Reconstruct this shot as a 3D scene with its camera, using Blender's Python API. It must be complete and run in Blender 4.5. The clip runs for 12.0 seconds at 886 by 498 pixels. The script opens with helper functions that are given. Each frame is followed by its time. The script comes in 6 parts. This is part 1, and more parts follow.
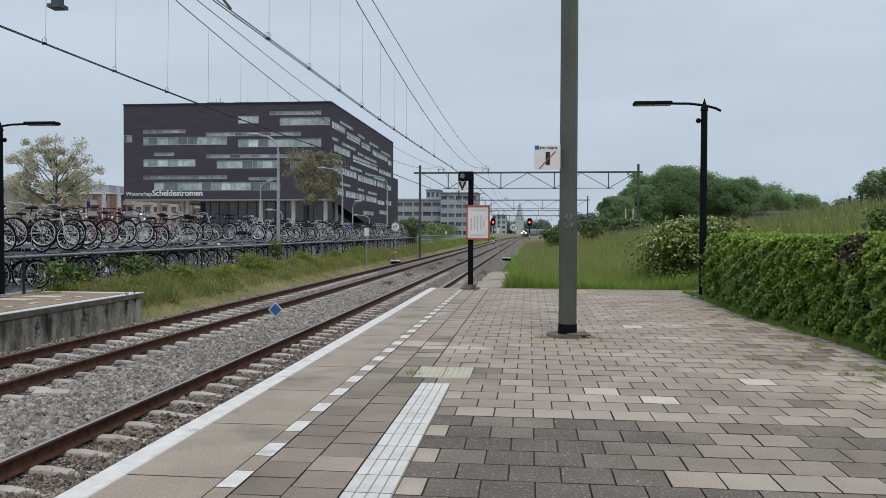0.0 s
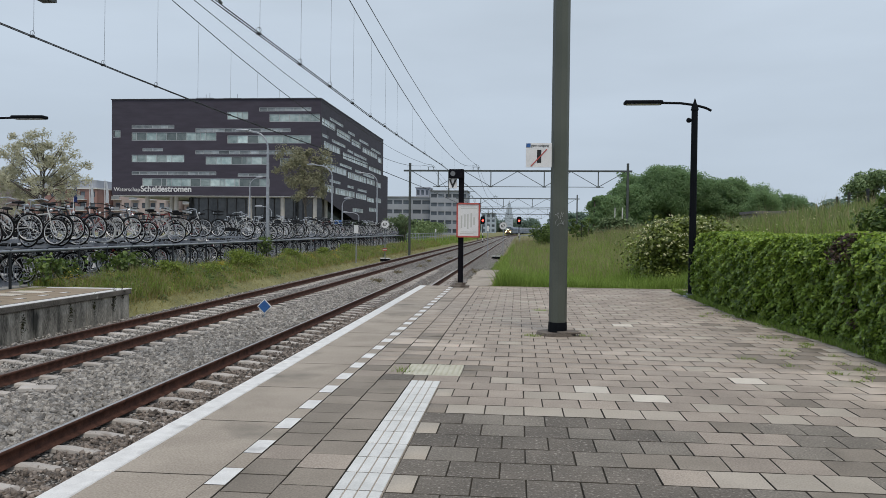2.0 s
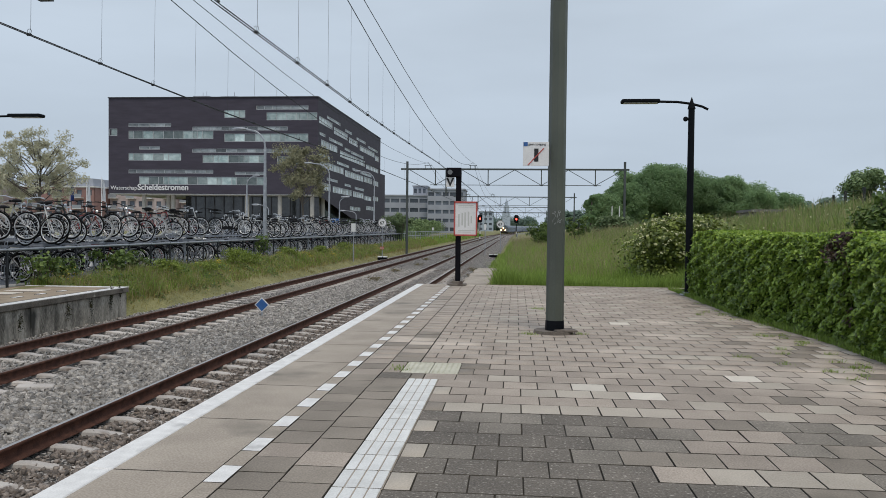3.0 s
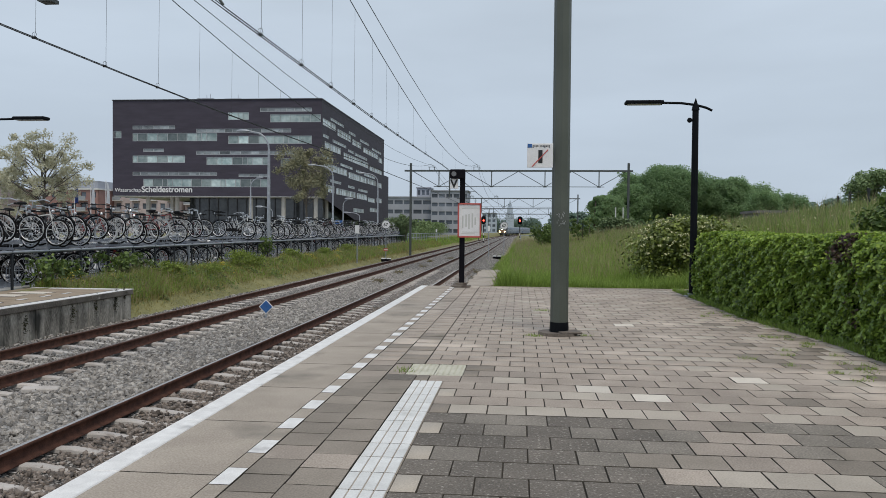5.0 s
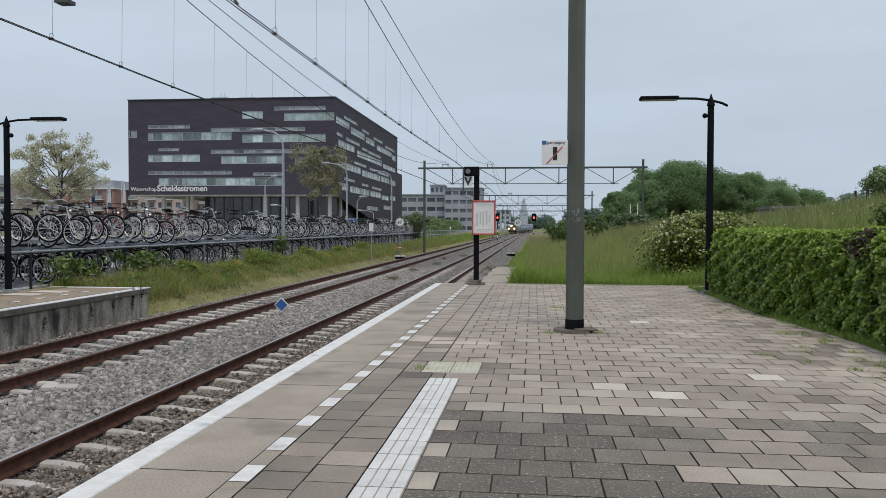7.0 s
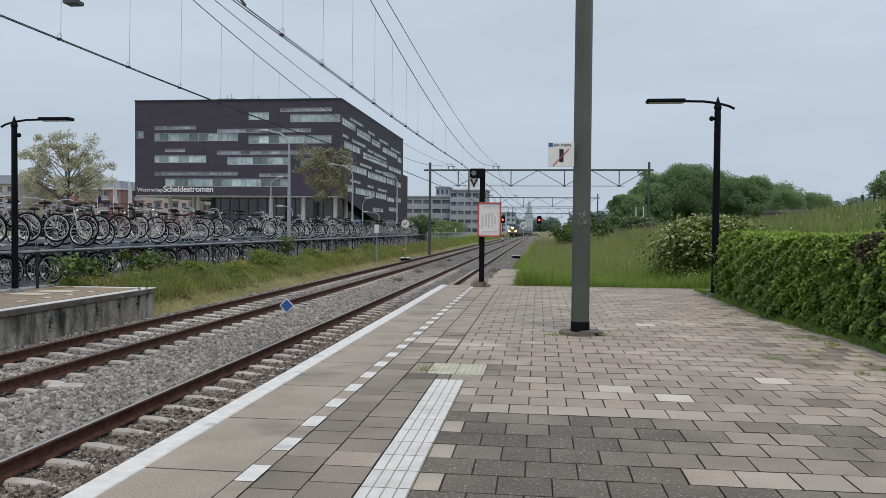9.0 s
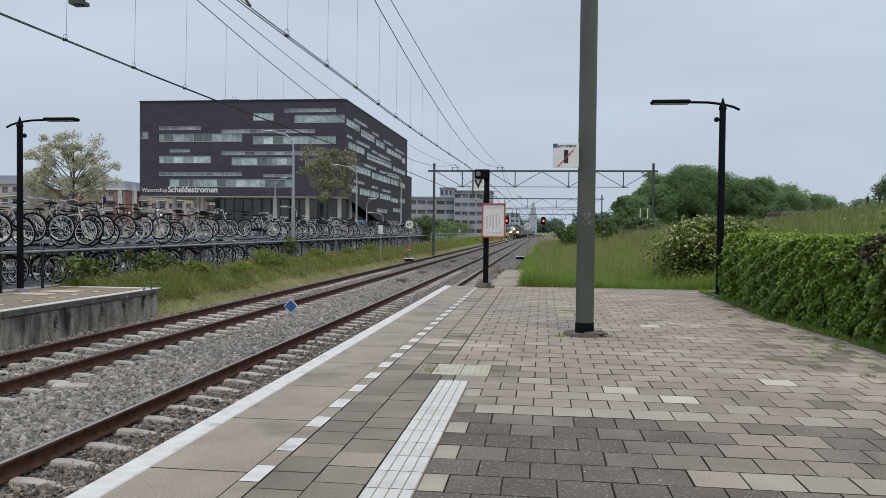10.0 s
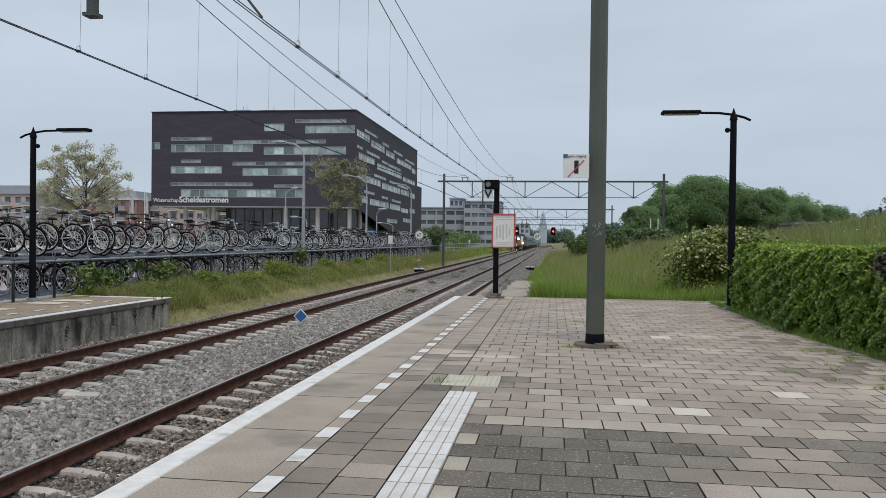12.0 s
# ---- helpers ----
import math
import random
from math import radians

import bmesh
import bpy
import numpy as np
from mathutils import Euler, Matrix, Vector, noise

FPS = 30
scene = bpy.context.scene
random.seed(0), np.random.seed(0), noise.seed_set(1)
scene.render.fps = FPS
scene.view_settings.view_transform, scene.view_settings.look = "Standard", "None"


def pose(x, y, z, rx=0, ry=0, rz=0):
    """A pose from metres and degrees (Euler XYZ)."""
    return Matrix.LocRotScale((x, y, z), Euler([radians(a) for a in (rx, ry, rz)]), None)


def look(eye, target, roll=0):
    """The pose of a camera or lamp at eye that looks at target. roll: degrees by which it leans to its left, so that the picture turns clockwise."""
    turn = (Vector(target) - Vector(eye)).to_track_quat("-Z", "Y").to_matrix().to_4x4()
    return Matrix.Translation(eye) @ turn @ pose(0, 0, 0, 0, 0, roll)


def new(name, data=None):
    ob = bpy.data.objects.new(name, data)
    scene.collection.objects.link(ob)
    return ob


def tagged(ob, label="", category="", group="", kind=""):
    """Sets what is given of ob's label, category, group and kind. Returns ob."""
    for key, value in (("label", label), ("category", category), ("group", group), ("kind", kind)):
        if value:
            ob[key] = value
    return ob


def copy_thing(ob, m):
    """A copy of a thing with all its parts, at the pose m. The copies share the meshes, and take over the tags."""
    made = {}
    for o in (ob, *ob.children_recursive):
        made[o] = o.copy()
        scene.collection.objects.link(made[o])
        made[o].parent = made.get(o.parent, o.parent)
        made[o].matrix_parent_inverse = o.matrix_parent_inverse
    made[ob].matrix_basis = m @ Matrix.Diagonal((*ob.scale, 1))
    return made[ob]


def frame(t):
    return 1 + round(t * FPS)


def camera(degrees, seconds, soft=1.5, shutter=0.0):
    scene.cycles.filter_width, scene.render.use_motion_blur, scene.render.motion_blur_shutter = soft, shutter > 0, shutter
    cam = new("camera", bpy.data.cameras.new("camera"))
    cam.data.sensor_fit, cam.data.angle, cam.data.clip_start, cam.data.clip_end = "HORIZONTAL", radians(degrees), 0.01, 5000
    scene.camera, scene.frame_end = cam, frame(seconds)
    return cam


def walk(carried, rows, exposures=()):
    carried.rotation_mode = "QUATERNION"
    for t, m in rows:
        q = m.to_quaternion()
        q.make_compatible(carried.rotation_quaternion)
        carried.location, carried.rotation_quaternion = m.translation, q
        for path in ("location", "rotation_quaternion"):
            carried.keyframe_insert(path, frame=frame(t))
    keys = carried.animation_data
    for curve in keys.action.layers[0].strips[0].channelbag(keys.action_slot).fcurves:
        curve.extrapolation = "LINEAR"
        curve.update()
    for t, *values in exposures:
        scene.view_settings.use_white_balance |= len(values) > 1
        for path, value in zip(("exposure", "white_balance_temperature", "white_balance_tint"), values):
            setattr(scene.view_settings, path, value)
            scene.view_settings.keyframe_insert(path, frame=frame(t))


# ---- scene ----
# Axes: x across the tracks (platform edge at 0), y along the tracks, z up from the platform surface.
cam = camera(58.9, 12.0, soft=0.55)
PATH = [
    (0, (2.429, 0.025, 1.374), (2.211, 2.012, 1.331), 0.2),
    (0.5, (2.419, 0.032, 1.368), (2.207, 2.02, 1.323), 0.5),
    (1, (2.415, 0.034, 1.367), (2.21, 2.023, 1.32), 0.6),
    (1.5, (2.414, 0.035, 1.37), (2.215, 2.024, 1.322), 0.6),
    (2, (2.41, 0.048, 1.366), (2.219, 2.038, 1.318), 0.6),
    (2.5, (2.409, 0.029, 1.368), (2.223, 2.02, 1.319), 0.6),
    (3, (2.41, 0.026, 1.368), (2.226, 2.017, 1.316), 0.6),
    (5, (2.401, 0.025, 1.37), (2.208, 2.015, 1.322), 0.5),
    (5.5, (2.396, 0.021, 1.367), (2.191, 2.01, 1.316), 0.4),
    (6, (2.393, 0.017, 1.37), (2.178, 2.005, 1.318), 0.3),
    (6.5, (2.389, 0.014, 1.371), (2.166, 2.001, 1.316), 0.2),
    (7, (2.388, 0.016, 1.373), (2.16, 2.002, 1.318), 0.2),
    (9, (2.38, 0.017, 1.367), (2.139, 2.001, 1.317), 0.5),
    (9.5, (2.376, 0.024, 1.365), (2.131, 2.008, 1.315), 0.6),
    (10, (2.373, 0.019, 1.366), (2.122, 2.003, 1.318), 0.6),
    (10.5, (2.375, 0.022, 1.366), (2.119, 2.005, 1.322), 0.5),
    (11, (2.371, 0.014, 1.368), (2.11, 1.997, 1.332), 0.5),
    (11.5, (2.367, 0.027, 1.37), (2.1, 2.009, 1.344), 0.6),
    (12, (2.37, 0.026, 1.367), (2.094, 2.007, 1.345), 0.7),
]
walk(cam, [(t, look(eye, target, roll)) for t, eye, target, roll in PATH], exposures=[(0, 0.0), (12, 0.0)])

# ---- light: an overcast sky and a veiled sun ----
SUN_UP, SUN_ROUND = radians(62), radians(160)
world = bpy.data.worlds.new("overcast_sky")
scene.world = world
world.use_nodes = True
wn, wl = world.node_tree.nodes, world.node_tree.links
sky = wn.new("ShaderNodeTexSky")
sky.sky_type, sky.sun_disc = "NISHITA", False
sky.sun_elevation, sky.sun_rotation = SUN_UP, SUN_ROUND
sky_gain = wn.new("ShaderNodeVectorMath")
sky_gain.operation = "SCALE"
sky_gain.inputs["Scale"].default_value = 0.05
wl.new(sky.outputs[0], sky_gain.inputs[0])
wco = wn.new("ShaderNodeTexCoord")
wsep = wn.new("ShaderNodeSeparateXYZ")
wl.new(wco.outputs["Generated"], wsep.inputs[0])
wramp = wn.new("ShaderNodeValToRGB")
wramp.color_ramp.elements[0].position, wramp.color_ramp.elements[0].color = 0.0, (0.515, 0.605, 0.715, 1)
wramp.color_ramp.elements[1].position, wramp.color_ramp.elements[1].color = 0.65, (0.505, 0.59, 0.715, 1)
wramp.color_ramp.elements.new(0.3).color = (0.58, 0.67, 0.775, 1)
wl.new(wsep.outputs["Z"], wramp.inputs[0])
wmap = wn.new("ShaderNodeMapping")
wmap.inputs["Scale"].default_value = (1.2, 1.2, 5.0)
wl.new(wco.outputs["Generated"], wmap.inputs[0])
wnoise = wn.new("ShaderNodeTexNoise")
wnoise.inputs["Scale"].default_value, wnoise.inputs["Detail"].default_value = 2.2, 4
wl.new(wmap.outputs[0], wnoise.inputs["Vector"])
wvar = wn.new("ShaderNodeMapRange")
wvar.inputs["From Min"].default_value, wvar.inputs["From Max"].default_value = 0.3, 0.7
wvar.inputs["To Min"].default_value, wvar.inputs["To Max"].default_value = 0.93, 1.06
wl.new(wnoise.outputs[0], wvar.inputs["Value"])
wcloud = wn.new("ShaderNodeVectorMath")
wcloud.operation = "SCALE"
wl.new(wramp.outputs[0], wcloud.inputs[0])
wl.new(wvar.outputs[0], wcloud.inputs["Scale"])
wmix = wn.new("ShaderNodeMix")
wmix.data_type = "RGBA"
wmix.inputs[0].default_value = 0.93
wl.new(sky_gain.outputs[0], wmix.inputs[6])
wl.new(wcloud.outputs[0], wmix.inputs[7])
wl.new(wmix.outputs[2], wn["Background"].inputs["Color"])
wn["Background"].inputs["Strength"].default_value = 1.0
sun = new("sun", bpy.data.lights.new("sun", "SUN"))
sun.data.energy, sun.data.angle, sun.data.color = 1.5, radians(16), (1.0, 0.90, 0.76)
sun.matrix_world = look((0, 0, 60), (0 - math.sin(SUN_ROUND) * 60 / math.tan(SUN_UP), -math.cos(SUN_ROUND) * 60 / math.tan(SUN_UP), 0))


# ---- materials ----
def surface(name, dark, light, scale=4.0, rough=0.8, bump=0.3, metal=0.0, fine=60.0, spread=0.0, stain=None, spec=0.5, island=False, stretch=(1, 1, 1), grain=0.45, crisp=0.14):
    """Two-scale mottled surface; spread varies the brightness from object to object or from piece to piece."""
    m = bpy.data.materials.new(name)
    m.use_nodes = True
    n, l = m.node_tree.nodes, m.node_tree.links
    b = n["Principled BSDF"]
    b.inputs["Metallic"].default_value = metal
    b.inputs["Specular IOR Level"].default_value = spec
    co = n.new("ShaderNodeTexCoord")
    mp = n.new("ShaderNodeMapping")
    mp.inputs["Scale"].default_value = stretch
    geo = n.new("ShaderNodeNewGeometry")
    l.new(geo.outputs["Position"] if not island else co.outputs["Object"], mp.inputs[0])
    big, small = n.new("ShaderNodeTexNoise"), n.new("ShaderNodeTexNoise")
    big.inputs["Scale"].default_value, big.inputs["Detail"].default_value = scale, 5
    small.inputs["Scale"].default_value, small.inputs["Detail"].default_value = fine, 3
    l.new(mp.outputs[0], big.inputs["Vector"])
    l.new(mp.outputs[0], small.inputs["Vector"])
    add = n.new("ShaderNodeMath")
    add.operation = "MULTIPLY_ADD"
    add.inputs[1].default_value, add.inputs[2].default_value = grain, 0.0
    l.new(small.outputs[0], add.inputs[0])
    mix0 = n.new("ShaderNodeMath")
    mix0.operation = "MULTIPLY_ADD"
    mix0.inputs[1].default_value = 1 - grain
    l.new(big.outputs[0], mix0.inputs[0])
    l.new(add.outputs[0], mix0.inputs[2])
    ramp = n.new("ShaderNodeMapRange")
    ramp.inputs["From Min"].default_value, ramp.inputs["From Max"].default_value = 0.5 - crisp, 0.5 + crisp
    l.new(mix0.outputs[0], ramp.inputs["Value"])
    col = n.new("ShaderNodeMix")
    col.data_type = "RGBA"
    col.inputs[6].default_value, col.inputs[7].default_value = (*dark, 1), (*light, 1)
    l.new(ramp.outputs[0], col.inputs[0])
    out = col.outputs[2]
    if stain:
        sn = n.new("ShaderNodeTexNoise")
        sn.inputs["Scale"].default_value, sn.inputs["Detail"].default_value = stain[1], 6
        l.new(mp.outputs[0], sn.inputs["Vector"])
        sr = n.new("ShaderNodeMapRange")
        sr.inputs["From Min"].default_value, sr.inputs["From Max"].default_value = stain[2], stain[2] + 0.14
        l.new(sn.outputs[0], sr.inputs["Value"])
        sm = n.new("ShaderNodeMix")
        sm.data_type = "RGBA"
        sm.inputs[7].default_value = (*stain[0], 1)
        l.new(sr.outputs[0], sm.inputs[0])
        l.new(out, sm.inputs[6])
        out = sm.outputs[2]
    if spread:
        oi = n.new("ShaderNodeObjectInfo")
        sc = n.new("ShaderNodeMapRange")
        sc.inputs["To Min"].default_value, sc.inputs["To Max"].default_value = 1 - spread, 1 + spread
        l.new(geo.outputs["Random Per Island"] if island else oi.outputs["Random"], sc.inputs["Value"])
        vm = n.new("ShaderNodeVectorMath")
        vm.operation = "SCALE"
        l.new(out, vm.inputs[0])
        l.new(sc.outputs[0], vm.inputs["Scale"])
        out = vm.outputs[0]
    l.new(out, b.inputs["Base Color"])
    rr = n.new("ShaderNodeMapRange")
    rr.inputs["To Min"].default_value, rr.inputs["To Max"].default_value = max(0.03, rough - 0.08), min(1, rough + 0.08)
    l.new(small.outputs[0], rr.inputs["Value"])
    l.new(rr.outputs[0], b.inputs["Roughness"])
    if bump:
        bp = n.new("ShaderNodeBump")
        bp.inputs["Strength"].default_value, bp.inputs["Distance"].default_value = bump, 0.01
        l.new(mix0.outputs[0], bp.inputs["Height"])
        l.new(bp.outputs[0], b.inputs["Normal"])
    return m


def plain(name, color, rough=0.5, metal=0.0, emit=0.0, spec=0.5):
    m = bpy.data.materials.new(name)
    m.use_nodes = True
    b = m.node_tree.nodes["Principled BSDF"]
    b.inputs["Base Color"].default_value = (*color, 1)
    b.inputs["Roughness"].default_value, b.inputs["Metallic"].default_value = rough, metal
    b.inputs["Specular IOR Level"].default_value = spec
    if emit:
        b.inputs["Emission Color"].default_value, b.inputs["Emission Strength"].default_value = (*color, 1), emit
    return m


def leaf_mat(name, dark, light, rough=0.5, glow=0.25):
    """Leaves: colour differs from leaf to leaf, some light passes through."""
    m = bpy.data.materials.new(name)
    m.use_nodes = True
    n, l = m.node_tree.nodes, m.node_tree.links
    b = n["Principled BSDF"]
    geo = n.new("ShaderNodeNewGeometry")
    big = n.new("ShaderNodeTexNoise")
    big.inputs["Scale"].default_value = 0.9
    l.new(geo.outputs["Position"], big.inputs["Vector"])
    av = n.new("ShaderNodeMath")
    av.operation = "MULTIPLY_ADD"
    av.inputs[1].default_value, av.inputs[2].default_value = 0.75, -0.12
    l.new(geo.outputs["Random Per Island"], av.inputs[0])
    av2 = n.new("ShaderNodeMath")
    av2.operation = "MULTIPLY_ADD"
    av2.inputs[1].default_value = 0.5
    l.new(big.outputs[0], av2.inputs[0])
    l.new(av.outputs[0], av2.inputs[2])
    col = n.new("ShaderNodeMix")
    col.data_type = "RGBA"
    col.inputs[6].default_value, col.inputs[7].default_value = (*dark, 1), (*light, 1)
    l.new(av2.outputs[0], col.inputs[0])
    l.new(col.outputs[2], b.inputs["Base Color"])
    b.inputs["Roughness"].default_value = rough
    tr = n.new("ShaderNodeBsdfTranslucent")
    l.new(col.outputs[2], tr.inputs["Color"])
    ms = n.new("ShaderNodeMixShader")
    ms.inputs[0].default_value = glow
    l.new(b.outputs[0], ms.inputs[1])
    l.new(tr.outputs[0], ms.inputs[2])
    l.new(ms.outputs[0], n["Material Output"].inputs["Surface"])
    return m


GRASS = surface("rough_grass_soil", (0.125, 0.125, 0.045), (0.27, 0.25, 0.105), 0.8, 0.95, 0.6, fine=9)
BLADE = leaf_mat("grass_blade", (0.13, 0.21, 0.032), (0.37, 0.50, 0.11), 0.6, 0.42)
BANK_BLADE = leaf_mat("greyish_bank_grass", (0.10, 0.15, 0.04), (0.27, 0.345, 0.11), 0.65, 0.35)
DRY = leaf_mat("dry_verge_grass", (0.20, 0.17, 0.05), (0.40, 0.36, 0.13), 0.7, 0.25)
SEED = leaf_mat("dry_grass_stalk", (0.24, 0.22, 0.10), (0.40, 0.35, 0.20), 0.7, 0.25)


def cell_mat(name, dark, light, scale):
    """Packed crushed stone: one tone for each stone, dark gaps between them."""
    m = bpy.data.materials.new(name)
    m.use_nodes = True
    n, l = m.node_tree.nodes, m.node_tree.links
    geo = n.new("ShaderNodeNewGeometry")
    vo, ve = n.new("ShaderNodeTexVoronoi"), n.new("ShaderNodeTexVoronoi")
    ve.feature = "DISTANCE_TO_EDGE"
    for v in (vo, ve):
        v.inputs["Scale"].default_value = scale
        l.new(geo.outputs["Position"], v.inputs["Vector"])
    sep = n.new("ShaderNodeSeparateColor")
    l.new(vo.outputs["Color"], sep.inputs[0])
    edge = n.new("ShaderNodeMapRange")
    edge.inputs["From Max"].default_value = 0.16
    l.new(ve.outputs["Distance"], edge.inputs["Value"])
    mul = n.new("ShaderNodeMath")
    mul.operation = "MULTIPLY"
    l.new(sep.outputs[0], mul.inputs[0]), l.new(edge.outputs[0], mul.inputs[1])
    col = n.new("ShaderNodeMix")
    col.data_type = "RGBA"
    col.inputs[6].default_value, col.inputs[7].default_value = (*dark, 1), (*light, 1)
    l.new(mul.outputs[0], col.inputs[0])
    b = n["Principled BSDF"]
    l.new(col.outputs[2], b.inputs["Base Color"])
    b.inputs["Roughness"].default_value = 0.95
    bp = n.new("ShaderNodeBump")
    bp.inputs["Strength"].default_value, bp.inputs["Distance"].default_value = 0.9, 0.03
    l.new(edge.outputs[0], bp.inputs["Height"])
    l.new(bp.outputs[0], b.inputs["Normal"])
    return m


BALLAST = cell_mat("packed_ballast", (0.03, 0.027, 0.023), (0.64, 0.59, 0.54), 17)
STONE = surface("ballast_stone", (0.165, 0.154, 0.14), (0.43, 0.402, 0.37), 14, 0.85, 0.25, spread=0.5, island=True)
BROWNSTONE = surface("rust_dusted_ballast_stone", (0.12, 0.098, 0.083), (0.30, 0.255, 0.22), 14, 0.9, 0.4, spread=0.55, island=True)
TILE = surface("grey_paving_tile", (0.275, 0.231, 0.192), (0.455, 0.388, 0.325), 1.6, 0.85, 0.6, fine=90, spread=0.14, stain=((0.57, 0.49, 0.415), 0.6, 0.55), grain=0.6, crisp=0.12)
TILE_DARK = surface("weathered_speckled_tile", (0.10, 0.087, 0.072), (0.20, 0.174, 0.145), 2.2, 0.85, 0.9, fine=80, spread=0.10, stain=((0.44, 0.40, 0.35), 45, 0.575), grain=0.65, crisp=0.11)
TILE_WORN = surface("half_weathered_tile", (0.15, 0.132, 0.11), (0.28, 0.248, 0.208), 2.2, 0.85, 0.8, fine=80, spread=0.10, stain=((0.46, 0.42, 0.365), 45, 0.60), grain=0.65, crisp=0.11)
TILE_COLUMN = surface("brownish_column_tile", (0.20, 0.172, 0.14), (0.32, 0.276, 0.228), 1.8, 0.85, 0.6, fine=90, spread=0.13, stain=((0.16, 0.14, 0.112), 1.3, 0.56), grain=0.6, crisp=0.12)
TILE_LIGHT = surface("lighter_cleaned_tile", (0.37, 0.325, 0.27), (0.50, 0.445, 0.375), 2.5, 0.85, 0.5, fine=90, spread=0.08, grain=0.6, crisp=0.13)
PALE_TILE = surface("pale_replaced_tile", (0.56, 0.51, 0.44), (0.70, 0.645, 0.56), 5, 0.85, 0.35, fine=100, spread=0.1, grain=0.6)
JOINT = surface("sandy_joint_soil", (0.04, 0.034, 0.026), (0.09, 0.077, 0.06), 20, 0.95, 0.5)
EDGE_SLAB = surface("platform_edge_concrete", (0.285, 0.243, 0.197), (0.47, 0.408, 0.34), 1.8, 0.85, 0.7, fine=80, stain=((0.21, 0.188, 0.155), 1.1, 0.57), grain=0.6, crisp=0.13)
WHITE_LINE = surface("worn_white_line_paint", (0.66, 0.65, 0.63), (0.87, 0.86, 0.84), 9, 0.7, 0.15, fine=110, stain=((0.42, 0.41, 0.40), 3.0, 0.62))
TACTILE = surface("white_tactile_tile", (0.62, 0.62, 0.60), (0.78, 0.78, 0.76), 6, 0.7, 0.15, fine=90, stain=((0.45, 0.44, 0.41), 2.2, 0.62), spread=0.05)
CREAM_TILE = surface("cream_studded_tile", (0.48, 0.46, 0.36), (0.62, 0.60, 0.50), 6, 0.75, 0.2, fine=90)
COPING = surface("brown_stained_coping", (0.06, 0.053, 0.043), (0.19, 0.168, 0.14), 3, 0.9, 0.6, fine=40, stain=((0.5, 0.47, 0.42), 4, 0.66))
WALL_CONCRETE = surface("stained_platform_concrete", (0.085, 0.075, 0.06), (0.53, 0.485, 0.41), 2.6, 0.9, 0.6, fine=30, stain=((0.04, 0.037, 0.03), 1.5, 0.54), stretch=(1.6, 1.6, 0.4))
SLEEPER = surface("sleeper_concrete", (0.44, 0.40, 0.365), (0.60, 0.56, 0.52), 3, 0.88, 0.3, fine=80, spread=0.12, stain=((0.20, 0.15, 0.12), 2.2, 0.58))
RUST = surface("rusty_rail_side", (0.045, 0.022, 0.016), (0.135, 0.062, 0.042), 8, 0.85, 0.3, fine=90, spec=0.2)
RAIL_TOP = surface("polished_rail_head", (0.40, 0.375, 0.35), (0.56, 0.53, 0.50), 12, 0.34, 0.05, metal=0.7)
DULL_TOP = surface("dull_rail_head", (0.11, 0.075, 0.06), (0.22, 0.165, 0.14), 12, 0.55, 0.05, metal=0.4)
POLE_PAINT = surface("grey_green_mast_paint", (0.062, 0.072, 0.058), (0.095, 0.106, 0.088), 1.6, 0.55, 0.08, fine=80, stain=((0.19, 0.20, 0.18), 2.5, 0.66))
GANTRY_STEEL = surface("weathered_gantry_steel", (0.045, 0.054, 0.054), (0.075, 0.086, 0.084), 2, 0.6, 0.1)
BLACK_PAINT = surface("black_lamp_paint", (0.004, 0.005, 0.007), (0.008, 0.0095, 0.0125), 3, 0.6, 0.05, spec=0.08)
SIGNAL_PAINT = surface("dark_signal_post_paint", (0.004, 0.004, 0.006), (0.009, 0.0085, 0.0115), 3, 0.6, 0.05, spec=0.08)
GALV = surface("galvanised_steel", (0.27, 0.29, 0.32), (0.42, 0.445, 0.48), 6, 0.45, 0.05, metal=0.3)
RACK_STEEL = surface("blue_grey_rack_steel", (0.20, 0.222, 0.262), (0.34, 0.37, 0.42), 5, 0.5, 0.05, spec=0.35)
FENCE_PAINT = surface("dark_grey_fence_paint", (0.018, 0.021, 0.025), (0.04, 0.044, 0.05), 3, 0.5, 0.05, spec=0.2)
CONCRETE_BASE = surface("pole_footing_concrete", (0.09, 0.075, 0.062), (0.20, 0.17, 0.145), 5, 0.9, 0.4, stain=((0.07, 0.05, 0.04), 4, 0.55))
WIRE = plain("dull_copper_wire", (0.035, 0.037, 0.04), 0.6, 0.3)
# Near-black on purpose: stands for the shade deep inside the hedge.
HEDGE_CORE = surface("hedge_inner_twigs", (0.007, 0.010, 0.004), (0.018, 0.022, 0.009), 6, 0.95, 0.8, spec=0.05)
HEDGE_LEAF = leaf_mat("beech_hedge_leaf", (0.025, 0.065, 0.01), (0.40, 0.56, 0.09), 0.34, 0.25)
# Brighter copy of the hedge leaf: light from above painted into the colour.
HEDGE_TOP = leaf_mat("young_hedge_leaf", (0.12, 0.23, 0.025), (0.47, 0.60, 0.10), 0.42, 0.32)
COPPER_LEAF = leaf_mat("copper_beech_leaf", (0.025, 0.016, 0.016), (0.16, 0.10, 0.075), 0.45, 0.2)
BARK = surface("grey_brown_bark", (0.06, 0.05, 0.04), (0.14, 0.12, 0.095), 6, 0.9, 0.6)
BRICK_DARK = surface("dark_aubergine_brick_facade", (0.033, 0.028, 0.041), (0.053, 0.0455, 0.065), 0.5, 0.75, 0.2, fine=14, stretch=(1, 1, 5))
BRICK_TRIM = surface("dark_metal_roof_trim", (0.02, 0.02, 0.024), (0.035, 0.035, 0.04), 2, 0.5, 0.05)
